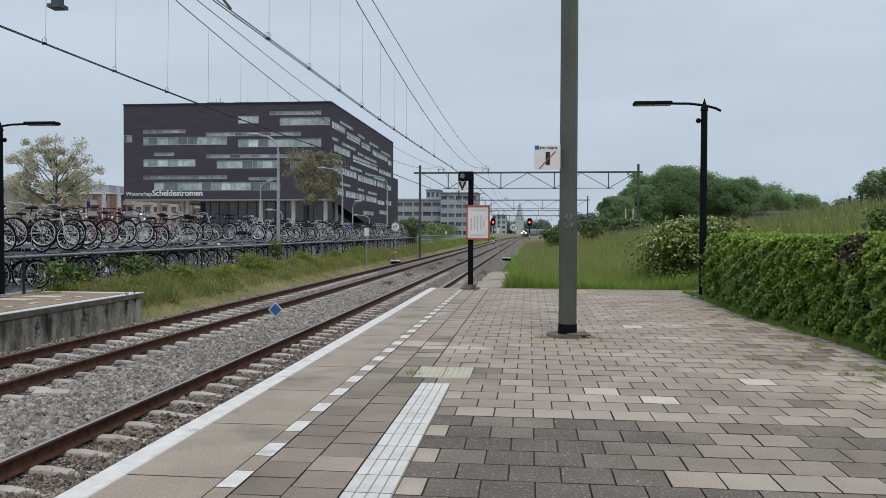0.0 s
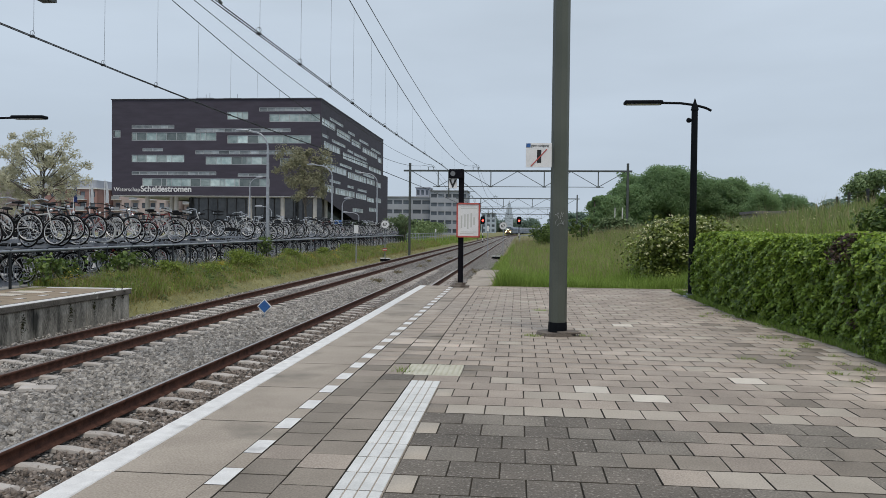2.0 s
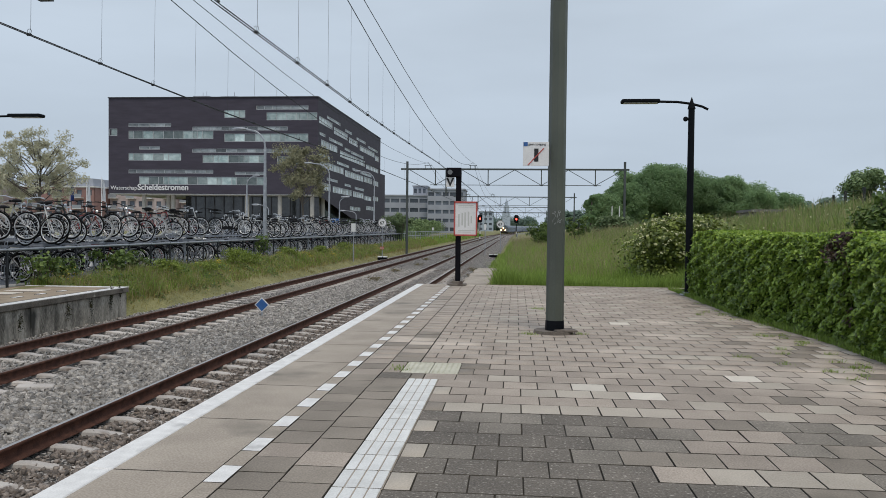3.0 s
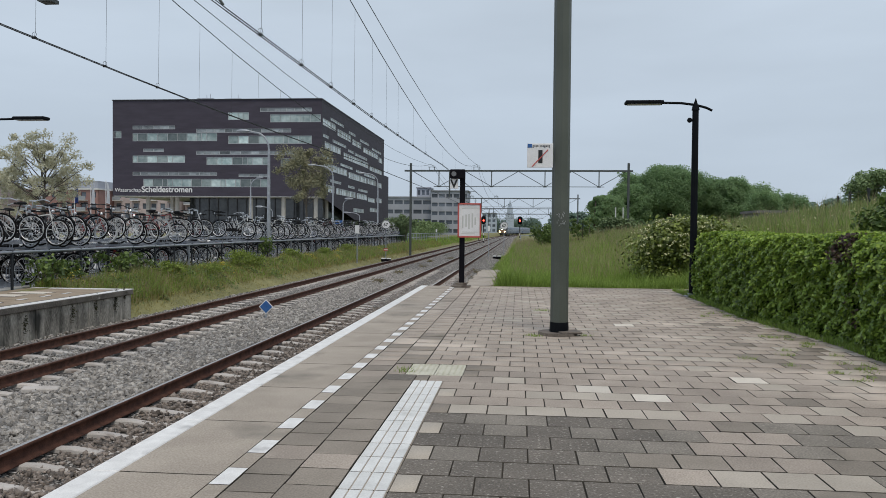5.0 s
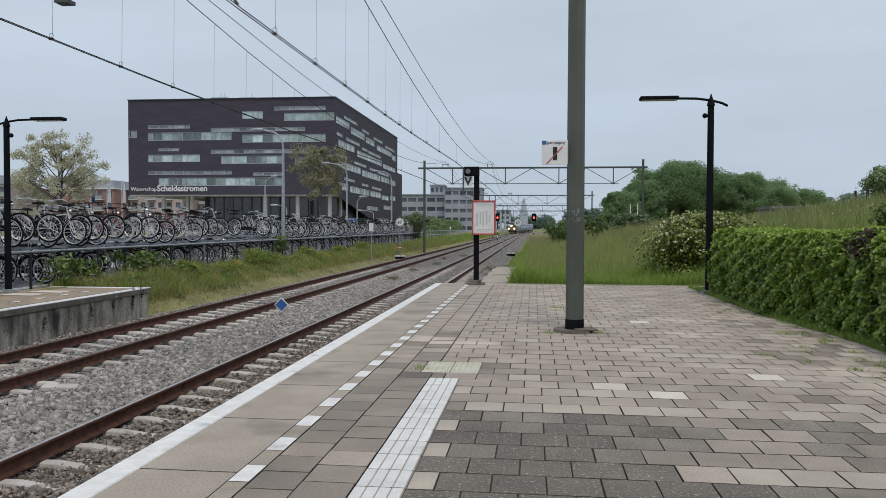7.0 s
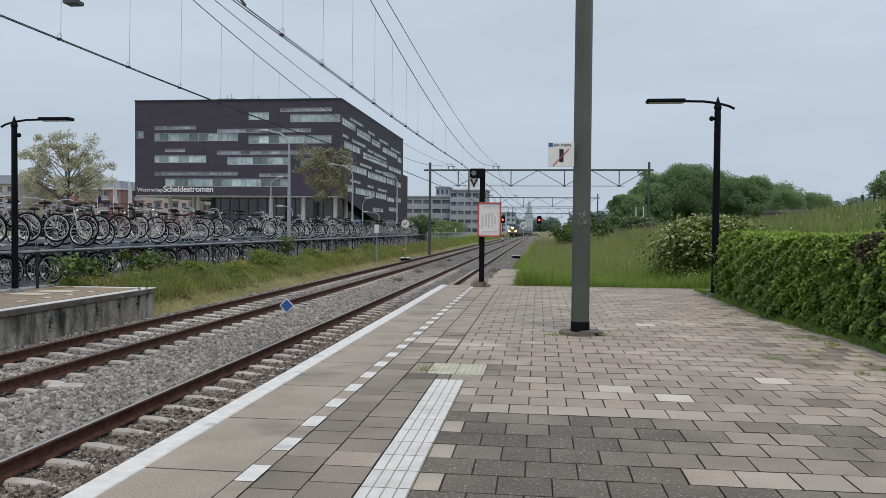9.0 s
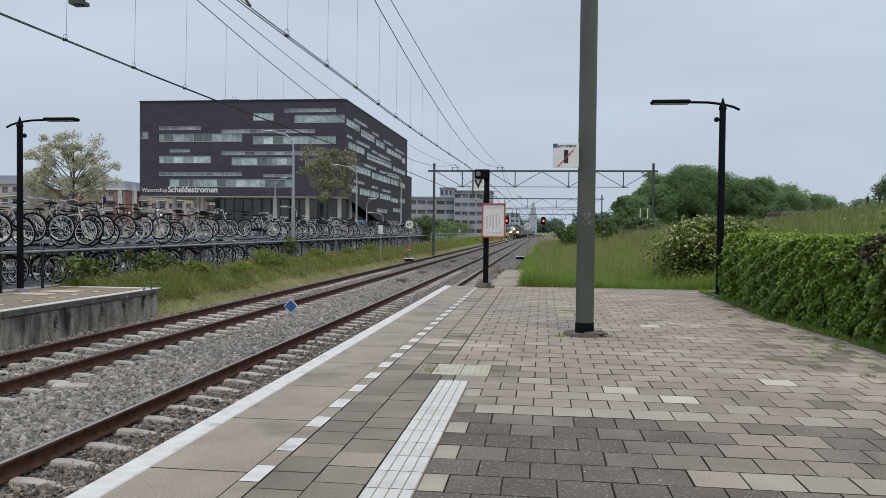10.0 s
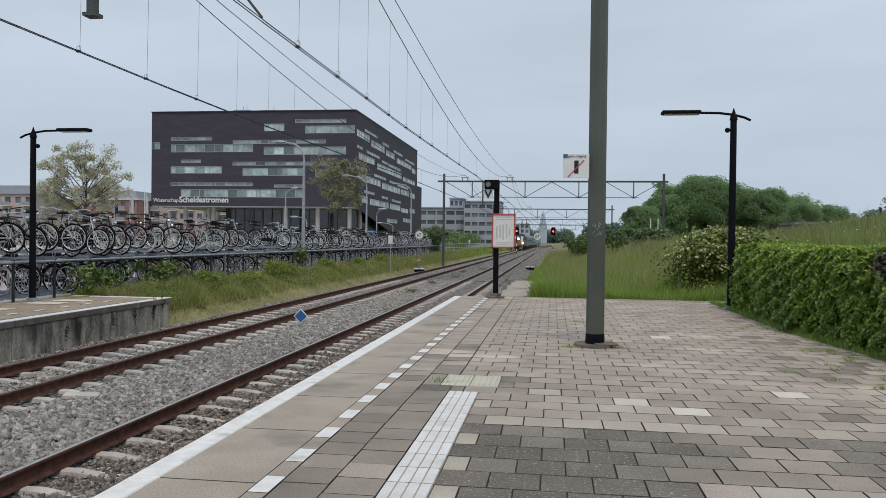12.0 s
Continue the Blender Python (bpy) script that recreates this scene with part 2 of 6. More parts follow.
FACADE_GLASS = surface("green_tinted_window_glass", (0.17, 0.235, 0.235), (0.42, 0.50, 0.49), 0.2, 0.12, 0.0, spread=0.75, fine=1.5, spec=0.8)
STRIP_GLASS = surface("grey_strip_window_glass", (0.12, 0.135, 0.145), (0.30, 0.33, 0.345), 0.5, 0.15, 0.0, spread=0.6, fine=1.5, spec=0.7)
# Paler facade glass: the sky reflected by the flank panes, painted into the base.
SKY_SHEEN_GLASS = surface("window_glass_with_pale_blinds", (0.34, 0.40, 0.40), (0.60, 0.67, 0.66), 0.2, 0.15, 0.0, spread=0.4, fine=1.5, spec=0.7)
DARK_GLASS = surface("dark_ground_floor_glass", (0.02, 0.022, 0.026), (0.06, 0.065, 0.072), 0.3, 0.1, 0.0, fine=2, spec=0.8)
ALU = plain("light_window_frame", (0.40, 0.42, 0.43), 0.45, 0.2)
SOFFIT = surface("white_soffit", (0.6, 0.6, 0.6), (0.72, 0.72, 0.72), 1, 0.8, 0.05)
COLUMN = surface("pale_column_concrete", (0.36, 0.34, 0.31), (0.48, 0.46, 0.42), 2, 0.85, 0.1)
# Grey cladding with distance haze painted in, so paler and bluer.
OFFICE_WALL = surface("grey_office_cladding", (0.30, 0.32, 0.365), (0.37, 0.39, 0.44), 0.3, 0.8, 0.1)
OFFICE_GLASS = surface("office_window_glass", (0.075, 0.09, 0.115), (0.16, 0.185, 0.22), 0.3, 0.2, 0, spread=0.45)
RED_BRICK = surface("red_brick_wall", (0.27, 0.155, 0.14), (0.36, 0.22, 0.20), 0.4, 0.9, 0.1)
PINK_BRICK = surface("pale_brick_wall", (0.42, 0.34, 0.33), (0.55, 0.47, 0.46), 0.4, 0.9, 0.1)
PAVING = surface("parking_forecourt_paving", (0.42, 0.41, 0.395), (0.58, 0.57, 0.55), 0.6, 0.9, 0.3, fine=12)
WHITE = surface("white_sign_enamel", (0.68, 0.68, 0.68), (0.80, 0.80, 0.80), 6, 0.5, 0.03, stain=((0.55, 0.55, 0.52), 6, 0.68))
BLACK = plain("black_print", (0.012, 0.012, 0.013), 0.5)
BLUE = surface("blue_sign_enamel", (0.025, 0.10, 0.30), (0.04, 0.14, 0.38), 10, 0.45, 0.02)
RED = surface("faded_red_frame", (0.42, 0.07, 0.06), (0.55, 0.12, 0.10), 8, 0.55, 0.04)
GREY_PRINT = plain("faded_grey_print", (0.38, 0.39, 0.39), 0.6)
FAINT_PRINT = plain("bleached_print", (0.53, 0.535, 0.51), 0.6)
ORANGE_TILE = surface("brown_platform_tile", (0.22, 0.17, 0.12), (0.36, 0.29, 0.21), 3, 0.9, 0.3, spread=0.2)
RED_GLOW = plain("red_signal_lens", (1.0, 0.06, 0.04), 0.4, 0, 6.0)
LAMP_GLOW = plain("warm_headlight", (1.0, 0.66, 0.28), 0.4, 0, 30.0)
TYRE = plain("bicycle_tyre_rubber", (0.012, 0.012, 0.013), 0.85, spec=0.15)
CHROME = plain("bicycle_chrome", (0.55, 0.57, 0.60), 0.3, 0.6)
SPOKE = plain("dull_wheel_steel", (0.66, 0.68, 0.71), 0.4, 0.3)
SADDLE = plain("black_saddle_vinyl", (0.010, 0.010, 0.011), 0.6, spec=0.2)


# ---- building helpers ----
def box(bm, c, s, bevel=0.0, rz=0.0):
    r = bmesh.ops.create_cube(bm, size=1.0, matrix=Matrix.Translation(c) @ Matrix.Rotation(rz, 4, "Z") @ Matrix.Diagonal((*s, 1)))
    if bevel:
        es = list({e for v in r["verts"] for e in v.link_edges})
        bmesh.ops.bevel(bm, geom=es, offset=bevel, segments=1, affect="EDGES")
    return bm


def rod(bm, a, b, r, r2=None, seg=8):
    a, b = Vector(a), Vector(b)
    d = b - a
    m = Matrix.Translation((a + b) / 2) @ d.to_track_quat("Z", "Y").to_matrix().to_4x4()
    bmesh.ops.create_cone(bm, cap_ends=True, segments=seg, radius1=r, radius2=r if r2 is None else r2, depth=d.length, matrix=m)
    return bm


def bend(bm, pts, r, seg=6):
    """One continuous tube through the points."""
    pts = [Vector(q) for q in pts]
    dirs = [(b - a).normalized() for a, b in zip(pts, pts[1:])]
    side = dirs[0].orthogonal().normalized()
    rings, prev = [], dirs[0]
    for k, q in enumerate(pts):
        d = dirs[0] if k == 0 else (dirs[-1] if k == len(pts) - 1 else (dirs[k - 1] + dirs[k]).normalized())
        side = (prev.rotation_difference(d) @ side).normalized()
        prev = d
        up = d.cross(side)
        rings.append([bm.verts.new(q + side * r * math.cos(a) + up * r * math.sin(a)) for a in [j * 2 * math.pi / seg for j in range(seg)]])
    for a, b in zip(rings, rings[1:]):
        for j in range(seg):
            bm.faces.new((a[j], a[(j + 1) % seg], b[(j + 1) % seg], b[j]))
    bm.faces.new(rings[0][::-1]), bm.faces.new(rings[-1])
    return bm


def ball(bm, c, r, seg=10, s=(1, 1, 1)):
    bmesh.ops.create_uvsphere(bm, u_segments=seg, v_segments=max(4, seg // 2), radius=r, matrix=Matrix.Translation(c) @ Matrix.Diagonal((*s, 1)))
    return bm


def B():
    return bmesh.new()


def mesh_of(bm, name, material, smooth=False):
    me = bpy.data.meshes.new(name)
    bm.to_mesh(me)
    bm.free()
    me.materials.append(material)
    if smooth:
        me.shade_smooth()
    return me


def part(name, bm, material, parent=None, label="", smooth=False):
    ob = new(name, mesh_of(bm, name, material, smooth))
    if parent is not None:
        ob.parent = parent
    if label:
        ob["label"] = label
    return ob


def thing(name, m, label, category, group="", kind=""):
    ob = new(name)
    ob.empty_display_size = 0.2
    ob.matrix_basis = m
    return tagged(ob, label, category, group, kind)


def raw_mesh(name, verts, faces, material, smooth=False):
    """verts: n x 3, faces: m x k (k = 3 or 4), as arrays."""
    verts, faces = np.asarray(verts, np.float32), np.asarray(faces, np.int32)
    me = bpy.data.meshes.new(name)
    me.vertices.add(len(verts))
    me.vertices.foreach_set("co", verts.ravel())
    k = faces.shape[1]
    me.loops.add(faces.size)
    me.loops.foreach_set("vertex_index", faces.ravel())
    me.polygons.add(len(faces))
    me.polygons.foreach_set("loop_start", np.arange(0, faces.size, k, dtype=np.int32))
    me.update(calc_edges=True)
    me.materials.append(material)
    if smooth:
        me.shade_smooth()
    return me


def leaf_cloud(name, pts, size, material, rng, normals=None, long=1.5, droop=0.3, flat=False):
    """One folded leaf (two quads) at each point."""
    n = len(pts)
    a = rng.normal(size=(n, 3))
    if normals is not None:
        a = normals * 1.1 + a * 0.55
    a /= np.linalg.norm(a, axis=1)[:, None]
    t = rng.normal(size=(n, 3)) + np.array([0, 0, -droop])
    t -= a * (t * a).sum(1)[:, None]
    t /= np.linalg.norm(t, axis=1)[:, None] + 1e-9
    s = np.cross(a, t)
    k = (size * rng.uniform(0.65, 1.3, n))[:, None]
    base, tip = pts - t * k * long / 2, pts + t * k * long / 2
    mid = pts - a * k * 0.12
    if flat:
        v = np.stack([base, pts + s * k / 2, tip, pts - s * k / 2], 1).reshape(-1, 3)
        return raw_mesh(name, v, (np.arange(n) * 4)[:, None] + np.array([[0, 1, 2, 3]]), material)
    left, right = pts + s * k / 2 + a * k * 0.1, pts - s * k / 2 + a * k * 0.1
    v = np.stack([base, left, tip, right, mid], 1).reshape(-1, 3)
    i = (np.arange(n) * 5)[:, None]
    f = np.concatenate([i + np.array([[0, 4, 1]]), i + np.array([[4, 2, 1]]), i + np.array([[0, 3, 4]]), i + np.array([[4, 3, 2]])])
    return raw_mesh(name, v, f, material)


def blades(name, xy, z, height, material, rng, width=0.012, lean=0.35):
    """Grass blades: a bent strip of three triangles each."""
    n = len(xy)
    h = height * rng.uniform(0.5, 1.25, n)
    ang = rng.uniform(0, 2 * np.pi, n)
    side = np.stack([np.cos(ang), np.sin(ang), 0 * ang], 1) * (width * rng.uniform(0.7, 1.4, n))[:, None]
    off = rng.normal(size=(n, 2)) * lean
    base = np.c_[xy, z]
    mid = base + np.c_[off * 0.3 * h[:, None], h * 0.6]
    tip = base + np.c_[off * h[:, None], h]
    v = np.stack([base - side, base + side, mid - side * 0.7, mid + side * 0.7, tip], 1).reshape(-1, 3)
    i = (np.arange(n) * 5)[:, None]
    f = np.concatenate([i + np.array([[0, 1, 3]]), i + np.array([[0, 3, 2]]), i + np.array([[2, 3, 4]])])
    return raw_mesh(name, v, f, material)


def smooth01(v):
    v = np.clip(v, 0, 1)
    return v * v * (3 - 2 * v)


# ---- the lie of the land ----
RAIL_Z, NEAR_C, FAR_C, FAR_WIRE = -0.76, -1.665, -5.67, -5.90


def swing(y):
    """Sideways shift of the line: straight at first, then a wide curve to the right."""
    y = np.asarray(y, float)
    return np.maximum(y - 235, 0) ** 2 / 6400 + np.maximum(y - 400, 0) ** 2 / 1100


def ground_z(x, y):
    x, y = np.asarray(x, float), np.asarray(y, float)
    u = x - swing(np.minimum(y, 600))
    near = smooth01((60 - y) / 40)
    toe = 2.6 + 3.6 * near
    slope = 0.14 + 0.095 * near
    crest = 2.98 - 1.25 * smooth01((y - 36) / 40) - 1.0 * smooth01((y - 150) / 150)
    bed = -1.12
    right = np.where(u < 1.0, bed, bed + (0.95 + 0.12 * near) * smooth01((u - 1.0) / 1.1))
    right = right + np.clip(slope * (u - toe), 0, crest) * smooth01((y + 5) / 10)
    left = np.where(u > -7.7, bed, bed + 0.88 * smooth01((-7.7 - u) / 2.0))
    z = np.where(u > -4, right, left)
    wob = 0.05 * np.sin(x * 1.7 + y * 0.6) * np.sin(y * 0.9 - x * 0.4)
    z = z + wob * smooth01((u - 2) / 2) + wob * smooth01((-8.5 - u) / 1) * smooth01((u + 11) / 1)
    z = np.where((y < 19.2) & (u > -4), np.where(u > 6.2, z, np.where(u > 0.3, -0.4, bed)), z)
    return z


def make_ground():
    xs = np.unique(np.r_[np.linspace(-900, -80, 22), np.linspace(-80, -12, 24), np.linspace(-12, 24, 110), np.linspace(24, 80, 24), np.linspace(80, 900, 22)])
    ys = np.unique(np.r_[np.linspace(-60, 0, 8), np.linspace(0, 110, 180), np.linspace(110, 640, 110), np.linspace(640, 3200, 20), 19.19, 19.21])
    gx, gy = np.meshgrid(xs, ys)
    v = np.stack([gx, gy, ground_z(gx, gy)], -1).reshape(-1, 3)
    i = (np.arange(len(ys) - 1)[:, None] * len(xs) + np.arange(len(xs) - 1)).ravel()[:, None]
    tagged(new("ground", raw_mesh("ground", v, i + np.array([[0, 1, len(xs) + 1, len(xs)]]), GRASS, True)),
           "uneven grassy earth running out to the horizon", "ground", kind="structure")


make_ground()


# ---- railway ----
def along(us, ys, dz=0.0):
    """A strip that follows the line: us are (offset, height) pairs."""
    us = np.asarray(us, float)
    v = np.stack([us[None, :, 0] + swing(ys)[:, None], np.repeat(ys[:, None], len(us), 1), np.repeat(us[None, :, 1], len(ys), 0) + dz], -1).reshape(-1, 3)
    k = len(us)
    i = (np.arange(len(ys) - 1)[:, None] * k + np.arange(k - 1)).ravel()[:, None]
    return v, i + np.array([[0, 1, k + 1, k]])


LINE_Y = np.unique(np.r_[np.linspace(-20, 70, 16), np.linspace(70, 700, 120)])


def make_ballast():
    ys = np.unique(np.r_[np.linspace(-20, 70, 120), np.linspace(70, 700, 120)])
    prof = [(-8.2, -1.13), (-7.45, -0.97), (-6.5, -0.96), (-6.32, -0.98), (-5.02, -0.98), (-4.87, -0.972), (-4.45, -0.965), (-4.2, -0.93), (-3.2, -0.93), (-2.55, -0.95), (-2.3, -0.972), (-0.35, -0.972), (0.35, -0.97), (0.95, -1.13)]
    v, f = along(prof, ys)
    for c in (NEAR_C, FAR_C):
        for far, lift in ((ys[(ys > 23) & (ys < 46)], 0.0), (ys[ys > 44], 0.022)):
            v2, f2 = along([(c - 1.28, -0.955 + lift), (c - 0.85, -0.94 + lift), (c, -0.95 + lift), (c + 0.85, -0.94 + lift), (c + 1.28, -0.955 + lift)], far)
            v, f = np.r_[v, v2], np.r_[f, f2 + len(v)]
    tagged(new("ballast", raw_mesh("ballast", v, f, BALLAST)), "grey crushed-stone ballast bed under the rails", "ballast", kind="structure")
    rng = np.random.default_rng(4)
    iv = np.array([(x, y, z) for x in (-1, 1) for y in (-1, 1) for z in (-1, 1)], float) * 0.72
    fv = np.array([(0, 1, 3), (0, 3, 2), (4, 6, 7), (4, 7, 5), (0, 4, 5), (0, 5, 1), (2, 3, 7), (2, 7, 6), (0, 2, 6), (0, 6, 4), (1, 5, 7), (1, 7, 3)])

    def scatter(name, n, x0, x1, y0, y1, size, mat, zlift, label, skip):
        y = y0 + (y1 - y0) * rng.random(n) ** 1.5
        x = rng.uniform(x0, x1, n)
        for c in skip:
            for r in (c - 0.75, c + 0.75):
                keep = np.abs(x - r) > 0.10
                x, y = x[keep], y[keep]
        n = len(x)
        z = np.interp(x, [p[0] for p in prof], [p[1] for p in prof]) + zlift + rng.uniform(-0.02, 0.018, n)
        s = size * rng.uniform(0.6, 1.25, n)
        q = np.eye(3) + rng.normal(size=(n, 3, 3)) * [[2, 2, 0.8], [2, 2, 0.8], [0.8, 0.8, 0.5]]
        q, _ = np.linalg.qr(q)
        shape = iv[None] * rng.uniform(0.5, 1.3, (n, 1, 3)) * [1.15, 0.95, 0.62] + rng.normal(size=(n, len(iv), 3)) * 0.22
        vv = np.einsum("nij,nkj->nki", q, shape) * s[:, None, None] + np.stack([x, y, z], 1)[:, None]
        ff = (fv[None] + (np.arange(n) * len(iv))[:, None, None]).reshape(-1, 3)
        tagged(new(name, raw_mesh(name, vv.reshape(-1, 3), ff, mat)), label, "ballast stones", kind="stuff")

    scatter("ballast_stones", 33000, -4.42, -2.6, 5.0, 44, 0.045, STONE, 0.016, "loose grey ballast stones between the two tracks", (NEAR_C, FAR_C))
    scatter("ballast_stones", 14000, -2.35, -1.1, 3.5, 28, 0.032, BROWNSTONE, 0.0, "rust-dusted ballast stones within the near track", (NEAR_C, FAR_C))
    scatter("ballast_stones", 8500, -6.27, -4.97, 9.0, 36, 0.032, STONE, 0.005, "grey ballast stones within the far track", (NEAR_C, FAR_C))
    scatter("ballast_stones", 5000, 0.0, 0.8, 19.4, 46, 0.036, STONE, 0.012, "grey ballast stones beside the near track beyond the platform", (NEAR_C,))
    scatter("ballast_stones", 5000, -2.35, -0.2, 28, 48, 0.034, BROWNSTONE, 0.0, "rust-dusted ballast stones further along the near track", (NEAR_C,))
    scatter("ballast_stones", 3600, -7.48, -6.52, 10.0, 34, 0.032, STONE, 0.01, "grey ballast stones below the opposite platform wall", (NEAR_C, FAR_C))


make_ballast()

RAIL_PROFILE = [(-0.07, 0.0), (-0.07, 0.012), (-0.012, 0.03), (-0.012, 0.118), (-0.036, 0.128), (-0.036, 0.153), (-0.029, 0.1615), (0.0, 0.162)]
HEAD_PROFILE = [(-0.022, 0.1625), (-0.018, 0.1635), (0.024, 0.1635), (0.028, 0.161)]


def make_sleeper_mesh():
    """Concrete sleeper with raised ends and a lower waist, top at z = 0 under the rails."""
    bm = B()
    xs = [-1.26, -1.22, -0.98, -0.52, -0.2, 0.2, 0.52, 0.98, 1.22, 1.26]
    tops = [-0.07, -0.03, 0.0, 0.004, -0.036, -0.036, 0.004, 0.0, -0.03, -0.07]
    rings = []
    for x, t in zip(xs, tops):
        rings.append([bm.verts.new(p) for p in ((x, -0.085, -0.16), (x, -0.062, t - 0.014), (x, -0.045, t), (x, 0.045, t), (x, 0.062, t - 0.014), (x, 0.085, -0.16))])
    for a, b in zip(rings, rings[1:]):
        for k in range(5):
            bm.faces.new((a[k], b[k], b[k + 1], a[k + 1]))
    bm.faces.new(rings[0]), bm.faces.new(rings[-1][::-1])
    bmesh.ops.recalc_face_normals(bm, faces=bm.faces)
    return mesh_of(bm, "sleeper", SLEEPER)


SLEEPER_MESH = make_sleeper_mesh()
SLEEPER_TOP = RAIL_Z - 0.163


def make_track(c, label, phase):
    track = thing("railway_track", Matrix.Identity(4), label, "railway track", "parallel railway tracks", "structure")
    for side in (-0.755, 0.755):
        prof = RAIL_PROFILE + [(-x, z) for x, z in reversed(RAIL_PROFILE)]
        v, f = along([(c + side + x, SLEEPER_TOP + z) for x, z in RAIL_PROFILE], LINE_Y)
        v2, f2 = along([(c + side - x, SLEEPER_TOP + z) for x, z in reversed(RAIL_PROFILE)], LINE_Y)
        rail = new("rail", raw_mesh("rail", np.r_[v, v2], np.r_[f, f2 + len(v)], RUST))
        rail.parent = track
        v, f = along([(c + side + x, SLEEPER_TOP + z) for x, z in HEAD_PROFILE], LINE_Y)
        head = new("rail_head", raw_mesh("rail_head", v, f, RAIL_TOP if c == NEAR_C else DULL_TOP))
        head.parent = rail
        tagged(head, "polished steel running surface" if c == NEAR_C else "dull brown running surface")
    rng = random.Random(7)
    for k in range(1000):
        y = phase + 0.6 * k
        if y > 62:
            break
        dx = float(swing(y))
        s = new("sleeper", SLEEPER_MESH)
        s.parent = track
        s.matrix_basis = pose(c + dx, y, SLEEPER_TOP, 0, 0, rng.uniform(-0.5, 0.5))


make_track(NEAR_C, "rust-sided rails on pale concrete sleepers beside the platform", -2.47)
make_track(FAR_C, "rust-sided rails on concrete sleepers beside the opposite platform", -3.0)


# ---- platform ----
PLAT_END, PLAT_RIGHT = 19.25, 6.45


def slab(name, x0, x1, y0, y1, z, t, mat, parent=None, bevel=0.006, label=""):
    return part(name, box(B(), ((x0 + x1) / 2, (y0 + y1) / 2, z - t / 2), (x1 - x0, y1 - y0, t), bevel), mat, parent, label)


def tile_mesh(w, d, mat, name="tile", h=0.06):
    """A tile with a slightly broken edge; soil clings to its sides."""
    me = mesh_of(box(B(), (0, 0, -h / 2), (w, d, h), 0.0025), name, mat)
    me.materials.append(JOINT)
    for q in me.polygons:
        q.material_index = 0 if q.normal.z > 0.9 else 1
    return me


def make_platform():
    plat = thing("platform", Matrix.Identity(4), "station platform paved with grey square tiles and white edge line", "platform", kind="structure")
    slab("bed", 0.1, PLAT_RIGHT + 0.1, -14, PLAT_END - 0.02, -0.012, 0.9, JOINT, plat, 0, "dark sandy joints between the tiles")
    slab("platform_wall", 0.05, 0.25, -14, PLAT_END, -0.12, 1.0, WALL_CONCRETE, plat, 0.01)
    # long edge slabs and the painted edge line
    y = 5.417 - 1.205 * 13
    while y < PLAT_END - 0.1:
        y1 = min(y + 1.197, PLAT_END)
        o = new("edge_slab", tile_mesh(0.579, y1 - y - 0.002, EDGE_SLAB, "edge_slab", 0.1))
        o.parent = plat
        o.matrix_basis = pose(0.464, (y + y1) / 2, 0)
        slab("edge_line", 0.0, 0.17, y, y1, 0.001, 0.12, WHITE_LINE, plat, 0.008, "worn white painted edge")
        y += 1.205
    # dashes
    dash, filler = tile_mesh(0.119, 0.296, WHITE_LINE, "dash"), tile_mesh(0.119, 0.296, EDGE_SLAB, "filler_tile")
    y = 4.055 - 0.5985 * 20
    while y < PLAT_END - 0.3:
        for me, dy, nm in ((dash, 0.149, "dash"), (filler, 0.448, "filler_tile")):
            o = new(nm, me)
            o.parent = plat
            o.matrix_basis = pose(0.816, y + dy, 0.001 if nm == "dash" else 0)
        y += 0.5985
    rng = random.Random(3)
    p, q0 = 0.295, 0.3012
    gx, gy = 0.006, 0.009
    KINDS = (("mid", TILE), ("dark", TILE_DARK), ("worn", TILE_WORN), ("pale", PALE_TILE), ("col", TILE_COLUMN), ("light", TILE_LIGHT))

    def kinds(w, d):
        return {k: tile_mesh(w, d, m) for k, m in KINDS}

    square, cut = kinds(p - gx, q0 - gy), kinds(p / 2 - gx, q0 - gy)
    columns = kinds(0.272, 0.291), kinds(0.291, 0.291)
    near, rest = [], []

    def tone(x, y):
        """Weathered speckled tiles lie before the first joint row, browner ones towards the hedge."""
        q = rng.random()
        if y < 5.86:
            if x < 3.3 + 0.25 * math.sin(y * 5):
                return "dark" if q < 0.5 + 0.35 * (5.6 - y) else "worn"
            return "worn" if q < 0.22 else ("col" if q < 0.62 else "mid")
        if x > 4.6 + 0.12 * (y - 7) and q < 0.2:
            return "col"
        return "light" if q > 0.9 else "mid"

    # two straight columns beside the dashes
    for c, (xc, ph) in enumerate(((1.0185, 4.555), (1.306, 4.40))):
        y = ph - 0.2975 * 40
        while y < PLAT_END - 0.2:
            if not (c == 1 and 7.2 < y + 0.15 < 8.05):
                (near if 2.6 < y < 8 else rest).append((xc, y + 0.149, columns[c]["col" if rng.random() < max(0.06, min(0.9, (11 - y) / 4)) else "mid"]))
            y += 0.2975
    # running bond; the paler replaced tiles where they lie
    pale = ((3.04, 6.91), (3.47, 6.61), (4.51, 7.51), (3.83, 11.75))
    light = ((4.706, 5.755), (2.04, 6.0), (2.32, 6.0), (2.6, 6.0), (2.88, 6.0), (2.62, 6.6), (2.9, 6.6), (3.58, 4.5), (3.83, 4.5), (4.1, 4.5), (4.02, 6.3), (4.26, 8.71), (4.55, 8.71),
             (1.6, 12.33), (1.9, 12.33), (2.2, 12.33), (2.5, 12.33), (1.81, 15.34), (2.1, 15.34), (2.4, 15.34), (2.68, 15.34), (1.5, 10.22), (1.55, 9.62), (1.55, 9.02))
